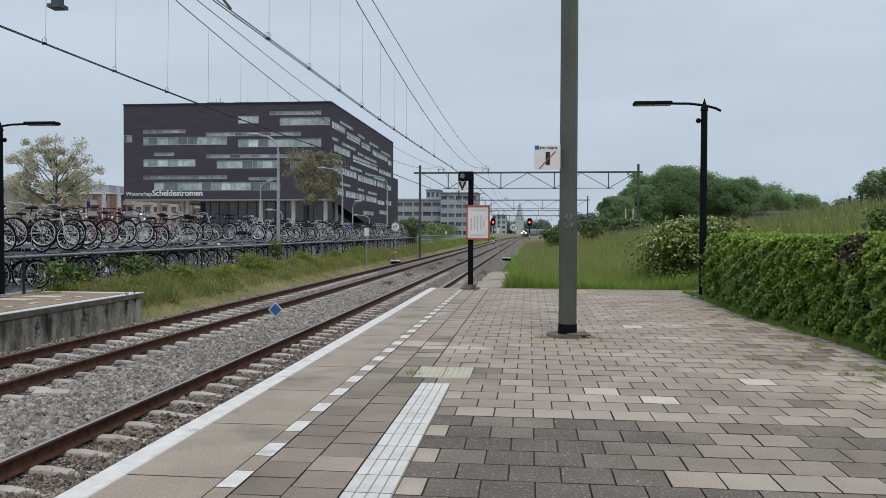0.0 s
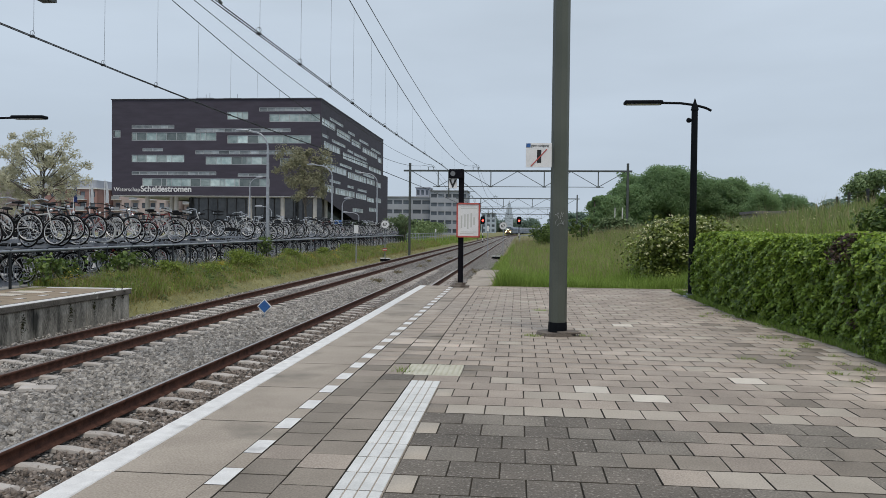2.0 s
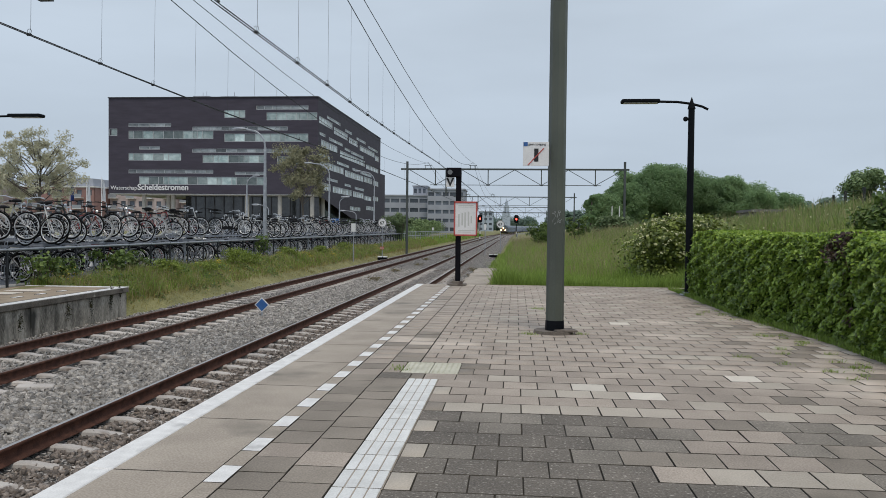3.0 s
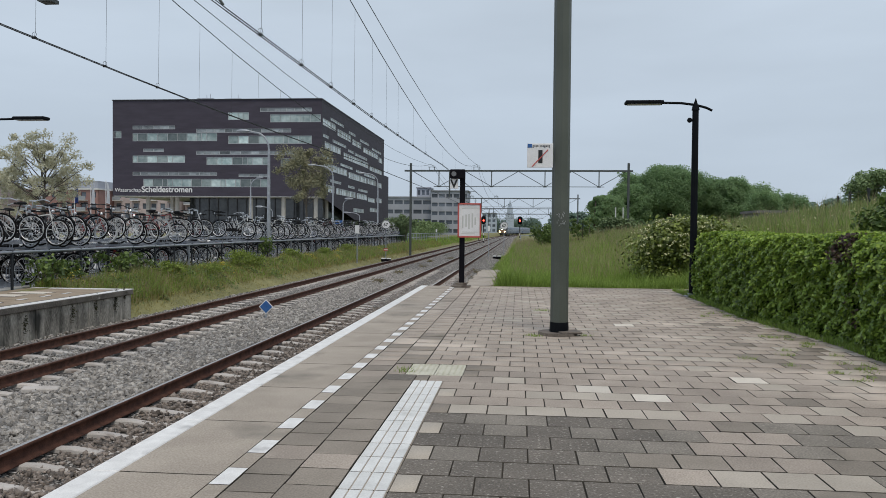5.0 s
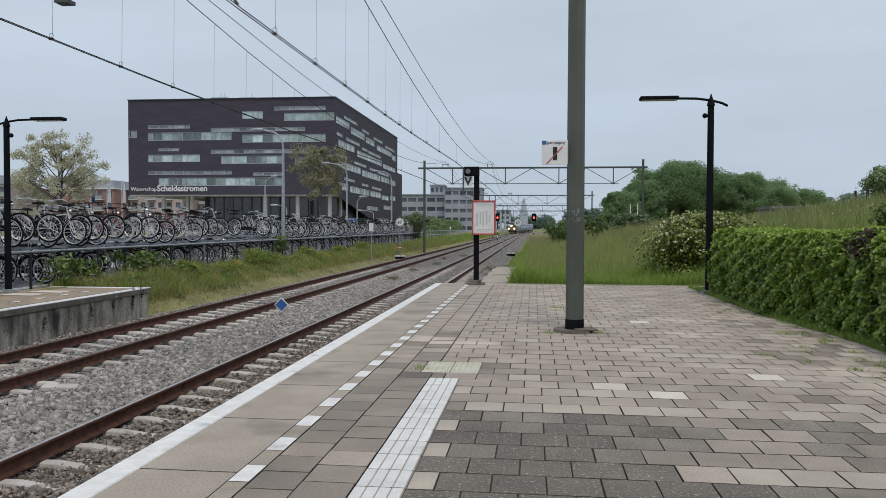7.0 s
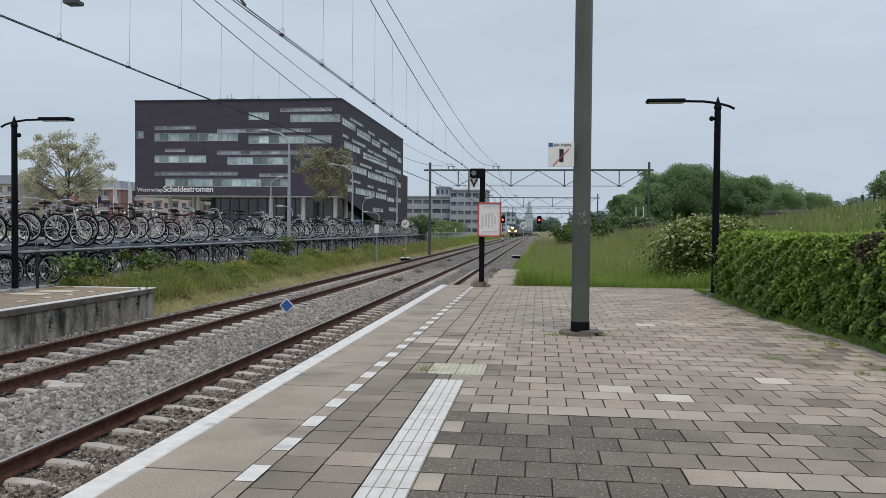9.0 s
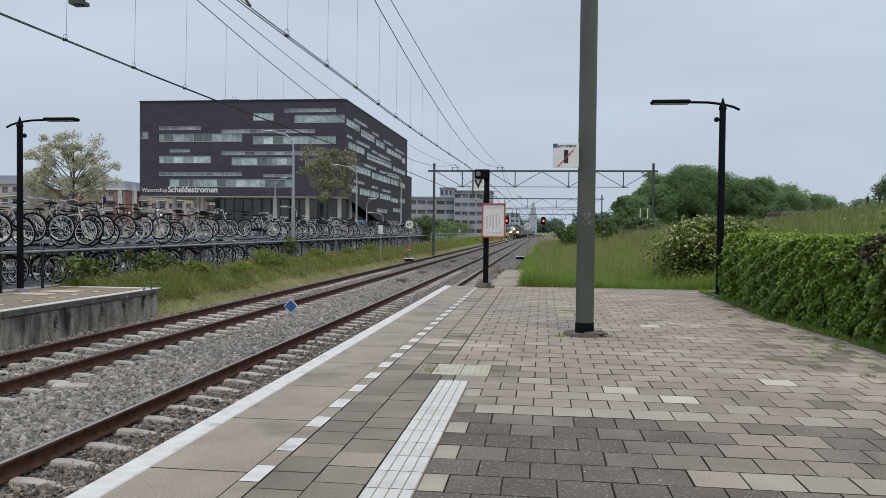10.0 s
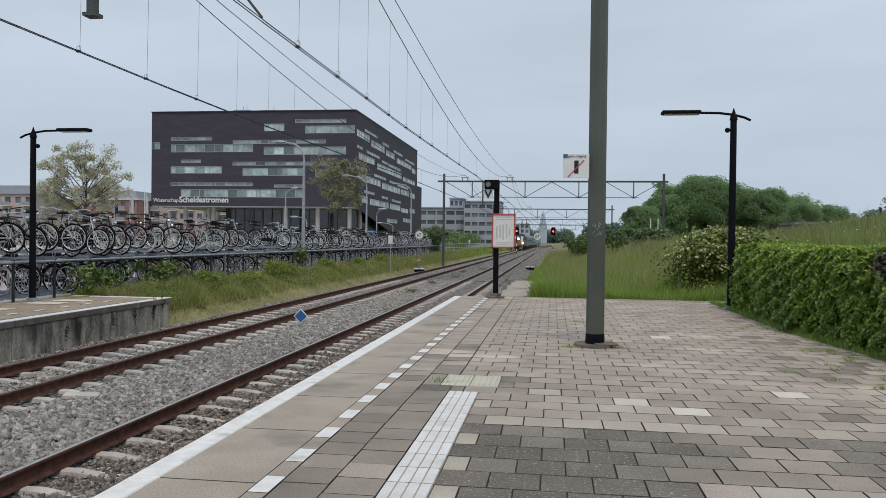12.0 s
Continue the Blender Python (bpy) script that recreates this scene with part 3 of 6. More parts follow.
    for r in range(-44, 52):
        y = 4.047 + (r + 0.5) * q0
        if y > PLAT_END - 0.1:
            break
        low = 1.733 if y < 7.06 else (1.884 if 7.36 < y < 7.96 else 1.458)
        x0 = 1.878 + (0 if r % 2 == 0 else p / 2)
        x0 -= math.floor((x0 - low) / p + 0.02) * p
        gap = x0 - low
        if gap > 0.06:
            k = "light" if y < 7 and rng.random() < 0.6 else ("col" if y < 7.9 else "mid")
            rest.append((low + gap / 2, y, cut[k] if abs(gap - p / 2) < 0.01 else tile_mesh(gap - gx, q0 - gy, dict(KINDS)[k])))
        x = x0 + p / 2
        while x < PLAT_RIGHT - 0.1:
            at = [any(abs(x - a) < p * 0.5 and abs(y - b) < q0 * 0.5 for a, b in spots) for spots in (pale, light)]
            k = "pale" if at[0] else ("light" if at[1] else tone(x, y))
            (near if 2.6 < y < 8 and x < 5.4 else rest).append((x, y, square[k]))
            x += p
        left = PLAT_RIGHT + 0.06 - (x - p / 2)
        if left > 0.05:
            rest.append((x - p / 2 + left / 2, y, tile_mesh(left - gx, q0 - gy, TILE)))
    slab("cut_tile", 1.163, 1.325, 7.385, 7.95, 0.0, 0.05, TILE, plat, 0.004)
    slab("cut_tile", 1.163, 1.45, 7.09, 7.377, 0.0, 0.05, TILE_DARK, plat, 0.004)
    near.sort(key=lambda q: math.hypot((q[0] - 2.6) * 0.8, q[1] - 3.4))
    rest += near[300:]
    for x, y, me in near[:300]:
        o = new("tile", me)
        o.parent = plat
        o.matrix_basis = pose(x + rng.uniform(-0.0015, 0.0015), y + rng.uniform(-0.002, 0.002), rng.uniform(-0.0015, 0.0015), rng.uniform(-0.25, 0.25), rng.uniform(-0.25, 0.25), rng.uniform(-0.5, 0.5))
    groups = {}
    for x, y, me in rest:
        groups.setdefault(me.materials[0].name, []).append((x, y, me))
    for key, rows in groups.items():
        vs, fs, ms, n = [], [], [], 0
        for x, y, me in rows:
            me.calc_loop_triangles()
            sv = np.array([q.co[:] for q in me.vertices])
            a, b = rng.uniform(-0.004, 0.004), rng.uniform(-0.004, 0.004)
            sv = sv + [0, 0, 1] * (sv[:, :1] * a + sv[:, 1:2] * b) + [x, y, rng.uniform(-0.0015, 0.0015)]
            vs.append(sv)
            fs.append(np.array([t.vertices[:] for t in me.loop_triangles]) + n)
            ms += [t.material_index for t in me.loop_triangles]
            n += len(sv)
        me = raw_mesh("further_tiles", np.concatenate(vs), np.concatenate(fs), bpy.data.materials[key])
        me.materials.append(JOINT)
        me.polygons.foreach_set("material_index", np.array(ms, np.int32))
        o = new("further_tiles", me)
        o.parent = plat
        tagged(o, kind="stuff")
    # ribbed guide tiles and the two studded ones at its end
    bm = box(B(), (0, 0, -0.03), (0.272, 0.294, 0.06), 0.005)
    for k in range(4):
        box(bm, (-0.1005 + 0.067 * k, 0, 0.0015), (0.059, 0.290, 0.007), 0.002)
    guide = mesh_of(bm, "guide_tile", TACTILE)
    guide.materials.append(JOINT)
    guide.materials.append(EDGE_SLAB)
    for q in guide.polygons:
        q.material_index = 1 if abs(q.normal.z) < 0.5 and abs(q.normal.y) > 0.5 else (2 if q.center.z < 0.001 else 0)
    y = 7.06 - q0 / 2
    while y > -13.8:
        o = new("guide_tile", guide)
        o.parent = plat
        o.matrix_basis = pose(1.594, y, 0.002, 0, 0, rng.uniform(-0.4, 0.4))
        y -= q0
    bm = box(B(), (0, 0, -0.03), (0.268, 0.586, 0.06), 0.005)
    for a in range(5):
        for b in range(10):
            rod(bm, (-0.106 + 0.053 * a, -0.26 + 0.058 * b, 0), (-0.106 + 0.053 * a, -0.26 + 0.058 * b, 0.004), 0.012, seg=6)
    stud = mesh_of(bm, "studded_tile", CREAM_TILE)
    for x in (1.471, 1.746):
        o = new("studded_tile", stud)
        o.parent = plat
        o.matrix_basis = pose(x, 7.66, 0.002)
    slab("end_kerb", 0.9, PLAT_RIGHT + 0.6, PLAT_END - 0.04, PLAT_END + 0.05, 0.004, 0.5, EDGE_SLAB, plat, 0.008)


make_platform()


MOSS = leaf_mat("dark_wall_moss", (0.03, 0.03, 0.012), (0.08, 0.075, 0.03), 0.8, 0.1)


def make_far_platform():
    plat = thing("opposite_platform", Matrix.Identity(4), "opposite platform with stained concrete wall and brown tiles", "platform", kind="structure")
    z = -0.215
    yy = 19.27
    while yy > -14:
        slab("wall_panel", -7.75, -7.5, yy - 1.985, yy, z - 0.131, 0.75, WALL_CONCRETE, plat, 0.012)
        slab("coping_stone", -7.80, -7.44, yy - 1.985, yy + 0.0, z + 0.002, 0.13, COPING, plat, 0.014)
        yy -= 2.0
    moss_rng = np.random.default_rng(55)
    for my, mz, ms in ((18.45, -0.5, 0.13), (18.5, -0.3, 0.1), (17.55, -0.48, 0.11), (16.6, -0.55, 0.12), (14.9, -0.62, 0.1), (18.9, -0.28, 0.08)):
        d = moss_rng.normal(size=(160, 3)) * [0.02, ms * 0.35, ms]
        o = new("moss_tuft", leaf_cloud("moss_tuft", d + [-7.49, my, mz], 0.022, MOSS, moss_rng))
        o.parent = plat
        tagged(o, "dark dry moss tuft", kind="stuff")
    slab("end_wall", -10.2, -7.752, 19.05, 19.27, z - 0.13, 0.75, WALL_CONCRETE, plat, 0.012)
    slab("edge_line", -7.66, -7.45, -14, 19.31, z + 0.010, 0.016, WHITE_LINE, plat, 0.003, "white painted platform edge")
    slab("end_line", -10.15, -7.72, 19.10, 19.3, z + 0.006, 0.05, WHITE_LINE, plat, 0.003)
    slab("surface", -10.2, -7.81, -14, 19.08, z - 0.006, 0.1, ORANGE_TILE, plat, 0)
    y = -6.0
    me = tile_mesh(0.13, 0.3, WHITE_LINE, "dash", 0.01)
    pale = tile_mesh(0.9, 0.55, PALE_TILE, "paving_slab", 0.012)
    rng = random.Random(2)
    while y < 18.6:
        o = new("dash", me)
        o.parent = plat
        o.matrix_basis = pose(-8.35, y, z + 0.003)
        if rng.random() < 0.8:
            o = new("paving_slab", pale)
            o.parent = plat
            o.matrix_basis = pose(-9.0 - rng.uniform(0, 0.5), y, z + 0.002)
        y += 0.85


make_far_platform()


# ---- catenary ----
GANTRIES = (10.5, 74.0, 137.0, 200.0, 262.0, 330.0)


def hangers(y):
    k = 0
    while y > GANTRIES[k + 1]:
        k += 1
    a, b = GANTRIES[k], GANTRIES[k + 1]
    q = (y - (a + b) / 2) / ((b - a) / 2)
    return 5.72 + 1.88 * q * q


def cz(c, y):
    """Height of the contact wire."""
    if c < -4:
        return float(np.interp(y, [10.5, 19, 26, 41, 74, 400], [4.61, 4.58, 4.66, 4.90, 5.10, 5.10]))
    return float(np.interp(y, [10.5, 21, 26, 33, 41, 74, 400], [4.37, 4.43, 4.50, 4.62, 4.78, 4.95, 4.95]))


def make_gantry(y, x0, x1, near=False):
    dx = float(swing(y))
    g = thing("catenary_gantry", Matrix.Identity(4), "grey steel portal gantry that carries the overhead wires", "gantry", "gantries over the line")
    top = 6.98
    for x in ((x0,) if near else (x0, x1)):
        gz = float(ground_z(x + dx, y)) - 0.2
        if near:
            gz = -0.45
        bm = B()
        for s in (-1, 1):
            box(bm, (x + dx, y + s * 0.09, (gz + 7.7) / 2), (0.2, 0.016, 7.7 - gz))
        box(bm, (x + dx, y, (gz + 7.7) / 2), (0.014, 0.17, 7.7 - gz))
        part("post", bm, GANTRY_STEEL, g)
    xa, xb = (x0 + dx - 0.6, x1 + dx + 0.4)
    bm = box(B(), ((xa + xb) / 2, y, top), (xb - xa, 0.16, 0.16), 0.01)
    part("beam", bm, GANTRY_STEEL, g)
    inner0, inner1 = x0 + dx + 0.2, x1 + dx - 0.2
    n = max(2, round((inner1 - inner0) / 4.9))
    step = (inner1 - inner0) / n
    low = 5.5
    xs = [inner0 + step * (k + 0.5) for k in range(n)]
    part("lower_chord", rod(B(), (xs[0] - step * 0.1, y, low), (xs[-1] + step * 0.1, y, low), 0.03, seg=6), GANTRY_STEEL, g)
    for x in xs:
        part("truss_upright", box(box(B(), (x, y, (top + low) / 2), (0.09, 0.09, top - low)), (x, y, low), (0.3, 0.1, 0.12)), GANTRY_STEEL, g)
    for k in range(n + 1):
        a = xs[k - 1] if k else None
        b = xs[k] if k < n else None
        mid = inner0 + step * k
        for e in (a, b):
            if e is not None:
                part("brace", rod(B(), (e, y, low), (mid, y, top - 0.05), 0.028, seg=6), GANTRY_STEEL, g)
    # drop post between the tracks, with registration arms to both contact wires
    xd = dx - 4.2
    part("drop_post", box(box(B(), (xd, y, (top + 4.5) / 2), (0.13, 0.13, top - 4.5), 0.012), (xd, y, 4.53), (0.2, 0.2, 0.05)), GANTRY_STEEL, g)
    for c in (NEAR_C, FAR_WIRE):
        bm = bend(B(), [(xd, y, 5.0), (c + dx + (0.5 if c < xd else -0.5), y, 5.05), (c + dx, y, cz(c, y) + 0.06)], 0.02)
        part("registration_arm", bm, GANTRY_STEEL, g)
        bm = B()
        for s in (-0.25, 0.25):
            rod(bm, (c + dx + s, y, top + 0.08), (c + dx + s, y, top + 0.36), 0.03, seg=6)
        rod(bm, (c + dx - 0.36, y, top + 0.36), (c + dx + 0.36, y, top + 0.36), 0.025, seg=6)
        part("insulator_bracket", bm, GANTRY_STEEL, g)


def make_wires():
    w = thing("overhead_line", Matrix.Identity(4), "thin dark contact and carrier wires with droppers above both tracks", "overhead wire", kind="structure")
    for c in (NEAR_C + 0.03, FAR_WIRE):
        for off in (-0.025, 0.025):
            bm = B()
            ys = [-20, 10.5, 16, 21, 26, 33, 41, 57, 74, 110, 137, 170, 200, 230, 262, 296, 330]
            for a, b in zip(ys, ys[1:]):
                rod(bm, (c + off + float(swing(a)), a, cz(c, a)), (c + off + float(swing(b)), b, cz(c, b)), 0.0085 + 0.00006 * a, seg=5)
            part("contact_wire", bm, WIRE, w)
        bm = B()
        ys = np.r_[np.linspace(10.5, 74, 17), np.linspace(74, 137, 9)[1:], np.linspace(137, 330, 20)[1:]]
        for a, b in zip(ys, ys[1:]):
            rod(bm, (c + float(swing(a)), a, hangers(a + 1e-6)), (c + float(swing(b)), b, hangers(b - 1e-6)), 0.010 + 0.00006 * a, seg=5)
        rod(bm, (c, -20, 5.9), (c, 10.5, 7.24), 0.01, seg=5)
        part("carrier_wire", bm, WIRE, w)
        bm = B()
        for a, b in zip(GANTRIES, GANTRIES[1:]):
            ks = np.linspace(-1, 1, 9)
            for k0, k1 in zip(ks, ks[1:]):
                ya, yb = a + (b - a) * (k0 + 1) / 2, a + (b - a) * (k1 + 1) / 2
                rod(bm, (c + float(swing(ya)) + 0.25, ya, 6.45 + 1.0 * k0 * k0), (c + float(swing(yb)) + 0.25, yb, 6.45 + 1.0 * k1 * k1), 0.010, seg=5)
        rod(bm, (c + 0.25, -20, 6.6), (c + 0.25, 10.5, 7.45), 0.01, seg=5)
        part("feeder_wire", bm, WIRE, w)
        for y in [(11.95 if c > -4 else 12.8) + 2.3 * k for k in range(7)] + [29.5, 33.5, 41.0, 49.0, 58.0, 66.0]:
            w0 = cz(c, y)
            bm = bend(B(), [(c, y, w0 + 0.02), (c + 0.01, y + 0.02, w0 + 0.12), (c, y + 0.1, hangers(y + 0.1))], 0.003, 4)
            for s in range(8):
                a0, a1 = s * math.pi / 4, (s + 1) * math.pi / 4
                rod(bm, (c + 0.04 * math.sin(a0), y, w0 + 0.06 - 0.04 * math.cos(a0)), (c + 0.04 * math.sin(a1), y, w0 + 0.06 - 0.04 * math.cos(a1)), 0.004, seg=4)
            box(bm, (c, y, w0), (0.075, 0.04, 0.035))
            part("dropper", bm, WIRE, w)


make_gantry(10.5, -11.0, 2.35, near=True)
for gy in GANTRIES[1:5]:
    make_gantry(gy, -7.9, 12.4)
make_wires()


# ---- things on the platform ----
def make_mast():
    m = thing("overhead_line_mast", pose(2.94, 10.5, 0), "tall grey-green steel mast with scratched paint standing on the platform", "mast")
    bm = rod(B(), (0, 0, 0.02), (0, 0, 7.9), 0.118, 0.108, 8)
    part("shaft", bm, POLE_PAINT, m, smooth=False)
    part("collar", rod(B(), (0, 0, 0.02), (0, 0, 0.17), 0.128, 0.122, 12), BLACK_PAINT, m, "black tarred collar")
    bm = rod(B(), (-0.02, 0, -0.02), (-0.02, 0, 0.04), 0.27, 0.255, 14)
    box(bm, (0.12, -0.06, 0.045), (0.3, 0.26, 0.03), 0.012, 0.3)
    part("footing", bm, CONCRETE_BASE, m, "cracked brown concrete footing")
    part("bracket", box(B(), (-0.02, 0, 6.98), (1.2, 0.2, 0.2), 0.01), POLE_PAINT, m)
    part("sign_clamp", box(B(), (-0.125, -0.09, 2.36), (0.05, 0.04, 0.2)), POLE_PAINT, m)
    bm = B()
    rng = random.Random(11)
    for z0, n in ((1.58, 4), (1.48, 4)):
        for k in range(n):
            x = -0.05 + 0.032 * k
            pts = [(x + rng.uniform(-0.015, 0.02), -0.1125, z0 + rng.uniform(-0.05, 0.05)) for _ in range(4)]
            bend(bm, pts, 0.0035, 4)
    part("scrawl", bm, GREY_PRINT, m, "pale scratched scribble")
    s = thing("no_entry_sign", pose(2.66, 10.37, 2.355), "white square warning sign with blue corner and red slash", "sign")
    part("plate", box(B(), (0, 0, 0), (0.335, 0.012, 0.315), 0.003), WHITE, s)
    part("corner_mark", box(B(), (-0.135, -0.008, 0.128), (0.055, 0.004, 0.05)), BLUE, s, "blue corner square")
    part("symbol", box(B(), (0.005, -0.008, -0.015), (0.055, 0.003, 0.17), 0.001), BLACK, s, "plain dark symbol")
    bm = box(B(), (0, 0, 0), (0.30, 0.003, 0.013))
    bm.transform(Matrix.Translation((0.0, -0.0105, -0.035)) @ Matrix.Rotation(radians(-47), 4, "Y"))
    part("slash", bm, RED, s, "red diagonal bar")
    text("caption", "geen toegang", 0.043, (-0.10, -0.0085, 0.113), s, BLACK)


def text(name, words, size, at, parent, material, bold=0.0, depth=0.001, rz=0.0):
    cu = bpy.data.curves.new(name, "FONT")
    cu.body, cu.size, cu.extrude, cu.offset = words, size, depth, bold
    tmp = bpy.data.objects.new(name, cu)
    scene.collection.objects.link(tmp)
    me = bpy.data.meshes.new_from_object(tmp.evaluated_get(bpy.context.evaluated_depsgraph_get()))
    bpy.data.objects.remove(tmp)
    me.materials.clear()
    me.materials.append(material)
    ob = new(name, me)
    ob.parent = parent
    ob.matrix_basis = pose(*at, 90, 0, rz)
    return ob


make_mast()


def make_lamp(m, label):
    lamp = thing("platform_lamp", m, label, "lamp post", "black platform lamps")
    bm = rod(B(), (0, 0, 0.02), (0, 0, 3.95), 0.078, 0.066, 12)
    rod(bm, (0, 0, 3.95), (0, 0, 4.06), 0.085, 0.06, 12)
    rod(bm, (0, 0, 4.06), (0, 0, 4.2), 0.05, 0.006, 12)
    part("post", bm, BLACK_PAINT, lamp, smooth=False)
    bm = bend(B(), [(0.34, 0, 3.94), (0.22, 0, 4.0), (0, 0, 4.06), (-0.3, 0, 4.10), (-0.72, 0, 4.11)], 0.026, 8)
    part("arm", bm, BLACK_PAINT, lamp)
    bm = box(B(), (-1.07, 0, 4.115), (0.8, 0.26, 0.075), 0.02)
    head = part("lamp_head", bm, BLACK_PAINT, lamp)
    part("lens", box(B(), (-1.07, 0, 4.075), (0.7, 0.2, 0.008)), GREY_PRINT, head)
    part("sensor", ball(rod(B(), (-0.12, 0, 3.74), (0, 0, 3.74), 0.03, seg=8), (-0.12, 0, 3.74), 0.055, 10), BLACK_PAINT, lamp)
    part("base_plate", box(box(B(), (0, 0, 0.015), (0.3, 0.3, 0.03), 0.005), (0, 0, 0.05), (0.2, 0.2, 0.05), 0.01), GALV, lamp)
    return lamp


lamp_a = make_lamp(pose(6.08, 17.1, 0), "slim black lamp post with a flat head beside the hedge")
lamp_b = copy_thing(lamp_a, pose(-10.08, 17.45, -0.215, 0, 0, 180))
lamp_b["label"] = "slim black lamp post with a flat head on the opposite platform"


LENS = plain("unlit_lens_glass", (0.16, 0.165, 0.17), 0.2)


def make_signal_post():
    s = thing("departure_signal", pose(1.03, 18.9, 0), "black signal post with a white letter board, red-framed notice below", "signal")
    part("post", box(B(), (0, 0, 1.4), (0.125, 0.1, 2.8), 0.008), SIGNAL_PAINT, s)
    part("base", box(box(B(), (0, 0, 0.02), (0.42, 0.36, 0.05), 0.01), (0, 0, 0.07), (0.24, 0.2, 0.08), 0.01), CONCRETE_BASE, s)
    head = part("signal_head", box(B(), (-0.115, -0.03, 2.72), (0.36, 0.2, 0.22), 0.015), SIGNAL_PAINT, s)
    part("lens", rod(B(), (-0.2, -0.135, 2.72), (-0.2, -0.125, 2.72), 0.06, seg=16), LENS, head, "unlit grey lens")
    board = part("letter_board", box(B(), (-0.2, -0.05, 2.49), (0.2, 0.02, 0.235), 0.004), WHITE, s, "white board with black letter")
    text("letter", "V", 0.27, (-0.285, -0.064, 2.395), board, BLACK, 0.008)
    panel = part("notice_board", box(B(), (0.18, -0.09, 1.61), (0.5, 0.03, 0.76), 0.006), WHITE, s, "faded white notice board")
    bm = B()
    for x in (-0.085, 0.445):
        box(bm, (x, -0.1, 1.61), (0.035, 0.05, 0.82), 0.004)
    for z in (1.215, 2.005):
        box(bm, (0.18, -0.1, z), (0.565, 0.05, 0.035), 0.004)
    part("frame", bm, RED, panel, "faded red frame")
    rng = random.Random(5)
    bm = B()
    for x, z0, z1 in ((0.02, 1.42, 1.72), (0.1, 1.45, 1.75), (0.17, 1.40, 1.76), (0.25, 1.44, 1.78), (0.32, 1.5, 1.68)):
        box(bm, (x, -0.107, (z0 + z1) / 2), (0.035, 0.002, z1 - z0))
    for z in (1.93, 1.89, 1.33, 1.29):
        box(bm, (0.18 + rng.uniform(-0.03, 0.03), -0.107, z), (rng.uniform(0.25, 0.4), 0.002, 0.014))
    part("faded_print", bm, FAINT_PRINT, panel, "faded unreadable grey bars")


make_signal_post()


# ---- greenery ----
def make_hedge():
    h = thing("hedge", Matrix.Identity(4), "dense clipped green beech hedge along the platform, one copper patch", "hedge")
    rng = np.random.default_rng(8)
    x0, x1, y0, y1 = 6.23, 7.42, -4.0, 17.3

    def top(y):
        return 1.31 + 0.04 * np.sin(y * 1.3) + 0.03 * np.sin(y * 3.1 + 1)

    ys = np.linspace(y0, y1, 60)
    def shift(y):
        """The hedge swings away from the platform towards the camera's end."""
        return 0.30 * smooth01((13.5 - y) / 4.0)

    # closed sheet behind the leaves, its dark colour acts as shade in the gaps
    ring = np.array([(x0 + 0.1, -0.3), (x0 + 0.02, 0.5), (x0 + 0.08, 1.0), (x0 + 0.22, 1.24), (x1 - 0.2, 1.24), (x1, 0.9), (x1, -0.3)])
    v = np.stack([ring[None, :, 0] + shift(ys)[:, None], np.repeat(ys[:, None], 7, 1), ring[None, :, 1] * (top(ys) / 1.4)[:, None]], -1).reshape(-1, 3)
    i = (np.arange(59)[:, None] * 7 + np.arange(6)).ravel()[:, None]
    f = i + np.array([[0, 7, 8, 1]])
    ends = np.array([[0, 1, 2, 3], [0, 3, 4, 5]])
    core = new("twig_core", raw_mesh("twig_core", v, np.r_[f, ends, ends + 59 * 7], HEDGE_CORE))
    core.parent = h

    def spread(n, face, ya, yb, zmin=0.02):
        y = rng.uniform(ya, yb, n)
        t = top(y)
        bulge = 0.12 * np.sin(y * 2.3) * np.sin(y * 0.9) + 0.05 * np.sin(y * 7)
        if face == "side":
            z = zmin + (t - zmin) * rng.random(n) ** 0.9
            x = x0 - 0.04 + np.where(z > t - 0.25, (z - t + 0.25) * 0.55, 0) - bulge * (0.5 + 0.5 * np.sin(z * 5)) + rng.exponential(0.075, n) - 0.09 + 0.085 * np.sin(y * 13 + z * 7) * np.sin(z * 12 + y * 3) + 0.03 * np.sin(y * 31 - z * 17)
            nr = np.tile([-0.85, -0.15, 0.75], (n, 1))
        elif face == "top":
            x = rng.uniform(x0 + 0.05, x1, n)
            z = t - rng.exponential(0.045, n) + 0.03
            nr = np.tile([-0.2, 0, 1.0], (n, 1))
        else:
            x = rng.uniform(x0, x1, n)
            z = rng.uniform(0, 1.35, n)
            y = y1 + rng.exponential(0.05, n) - 0.03
            nr = np.tile([0, 1.0, 0.3], (n, 1))
        return np.stack([x + shift(y), y, z], 1), nr

    def near_copper(p):
        top_patch = ((p[:, 1] - 10.3) / 0.30) ** 2 + ((p[:, 2] - 1.19) / 0.2) ** 2 < 1
        streak = (np.abs(p[:, 1] - 10.0 + 0.3 * (1.2 - p[:, 2])) < 0.16) & (p[:, 2] < 1.15)
        return (top_patch & (rng.random(len(p)) < 0.75)) | (streak & (rng.random(len(p)) < 0.28))

    pts, nr = spread(68000, "side", 5.5, y1)
    p2, n2 = spread(9000, "side", y0, 5.5)
    p3, n3 = spread(900, "end", 0, 1)
    pts, nr = np.r_[pts, p2, p3], np.r_[nr, n2, n3]
    cop = near_copper(pts)
    o = new("leaves", leaf_cloud("leaves", pts[~cop], 0.039, HEDGE_LEAF, rng, nr[~cop], 1.8, 0.9))
    o.parent = h
    tagged(o, kind="stuff")
    # top and upper side leaves take the brighter colour as a painted highlight
    tp, tn = spread(32000, "top", y0, y1)
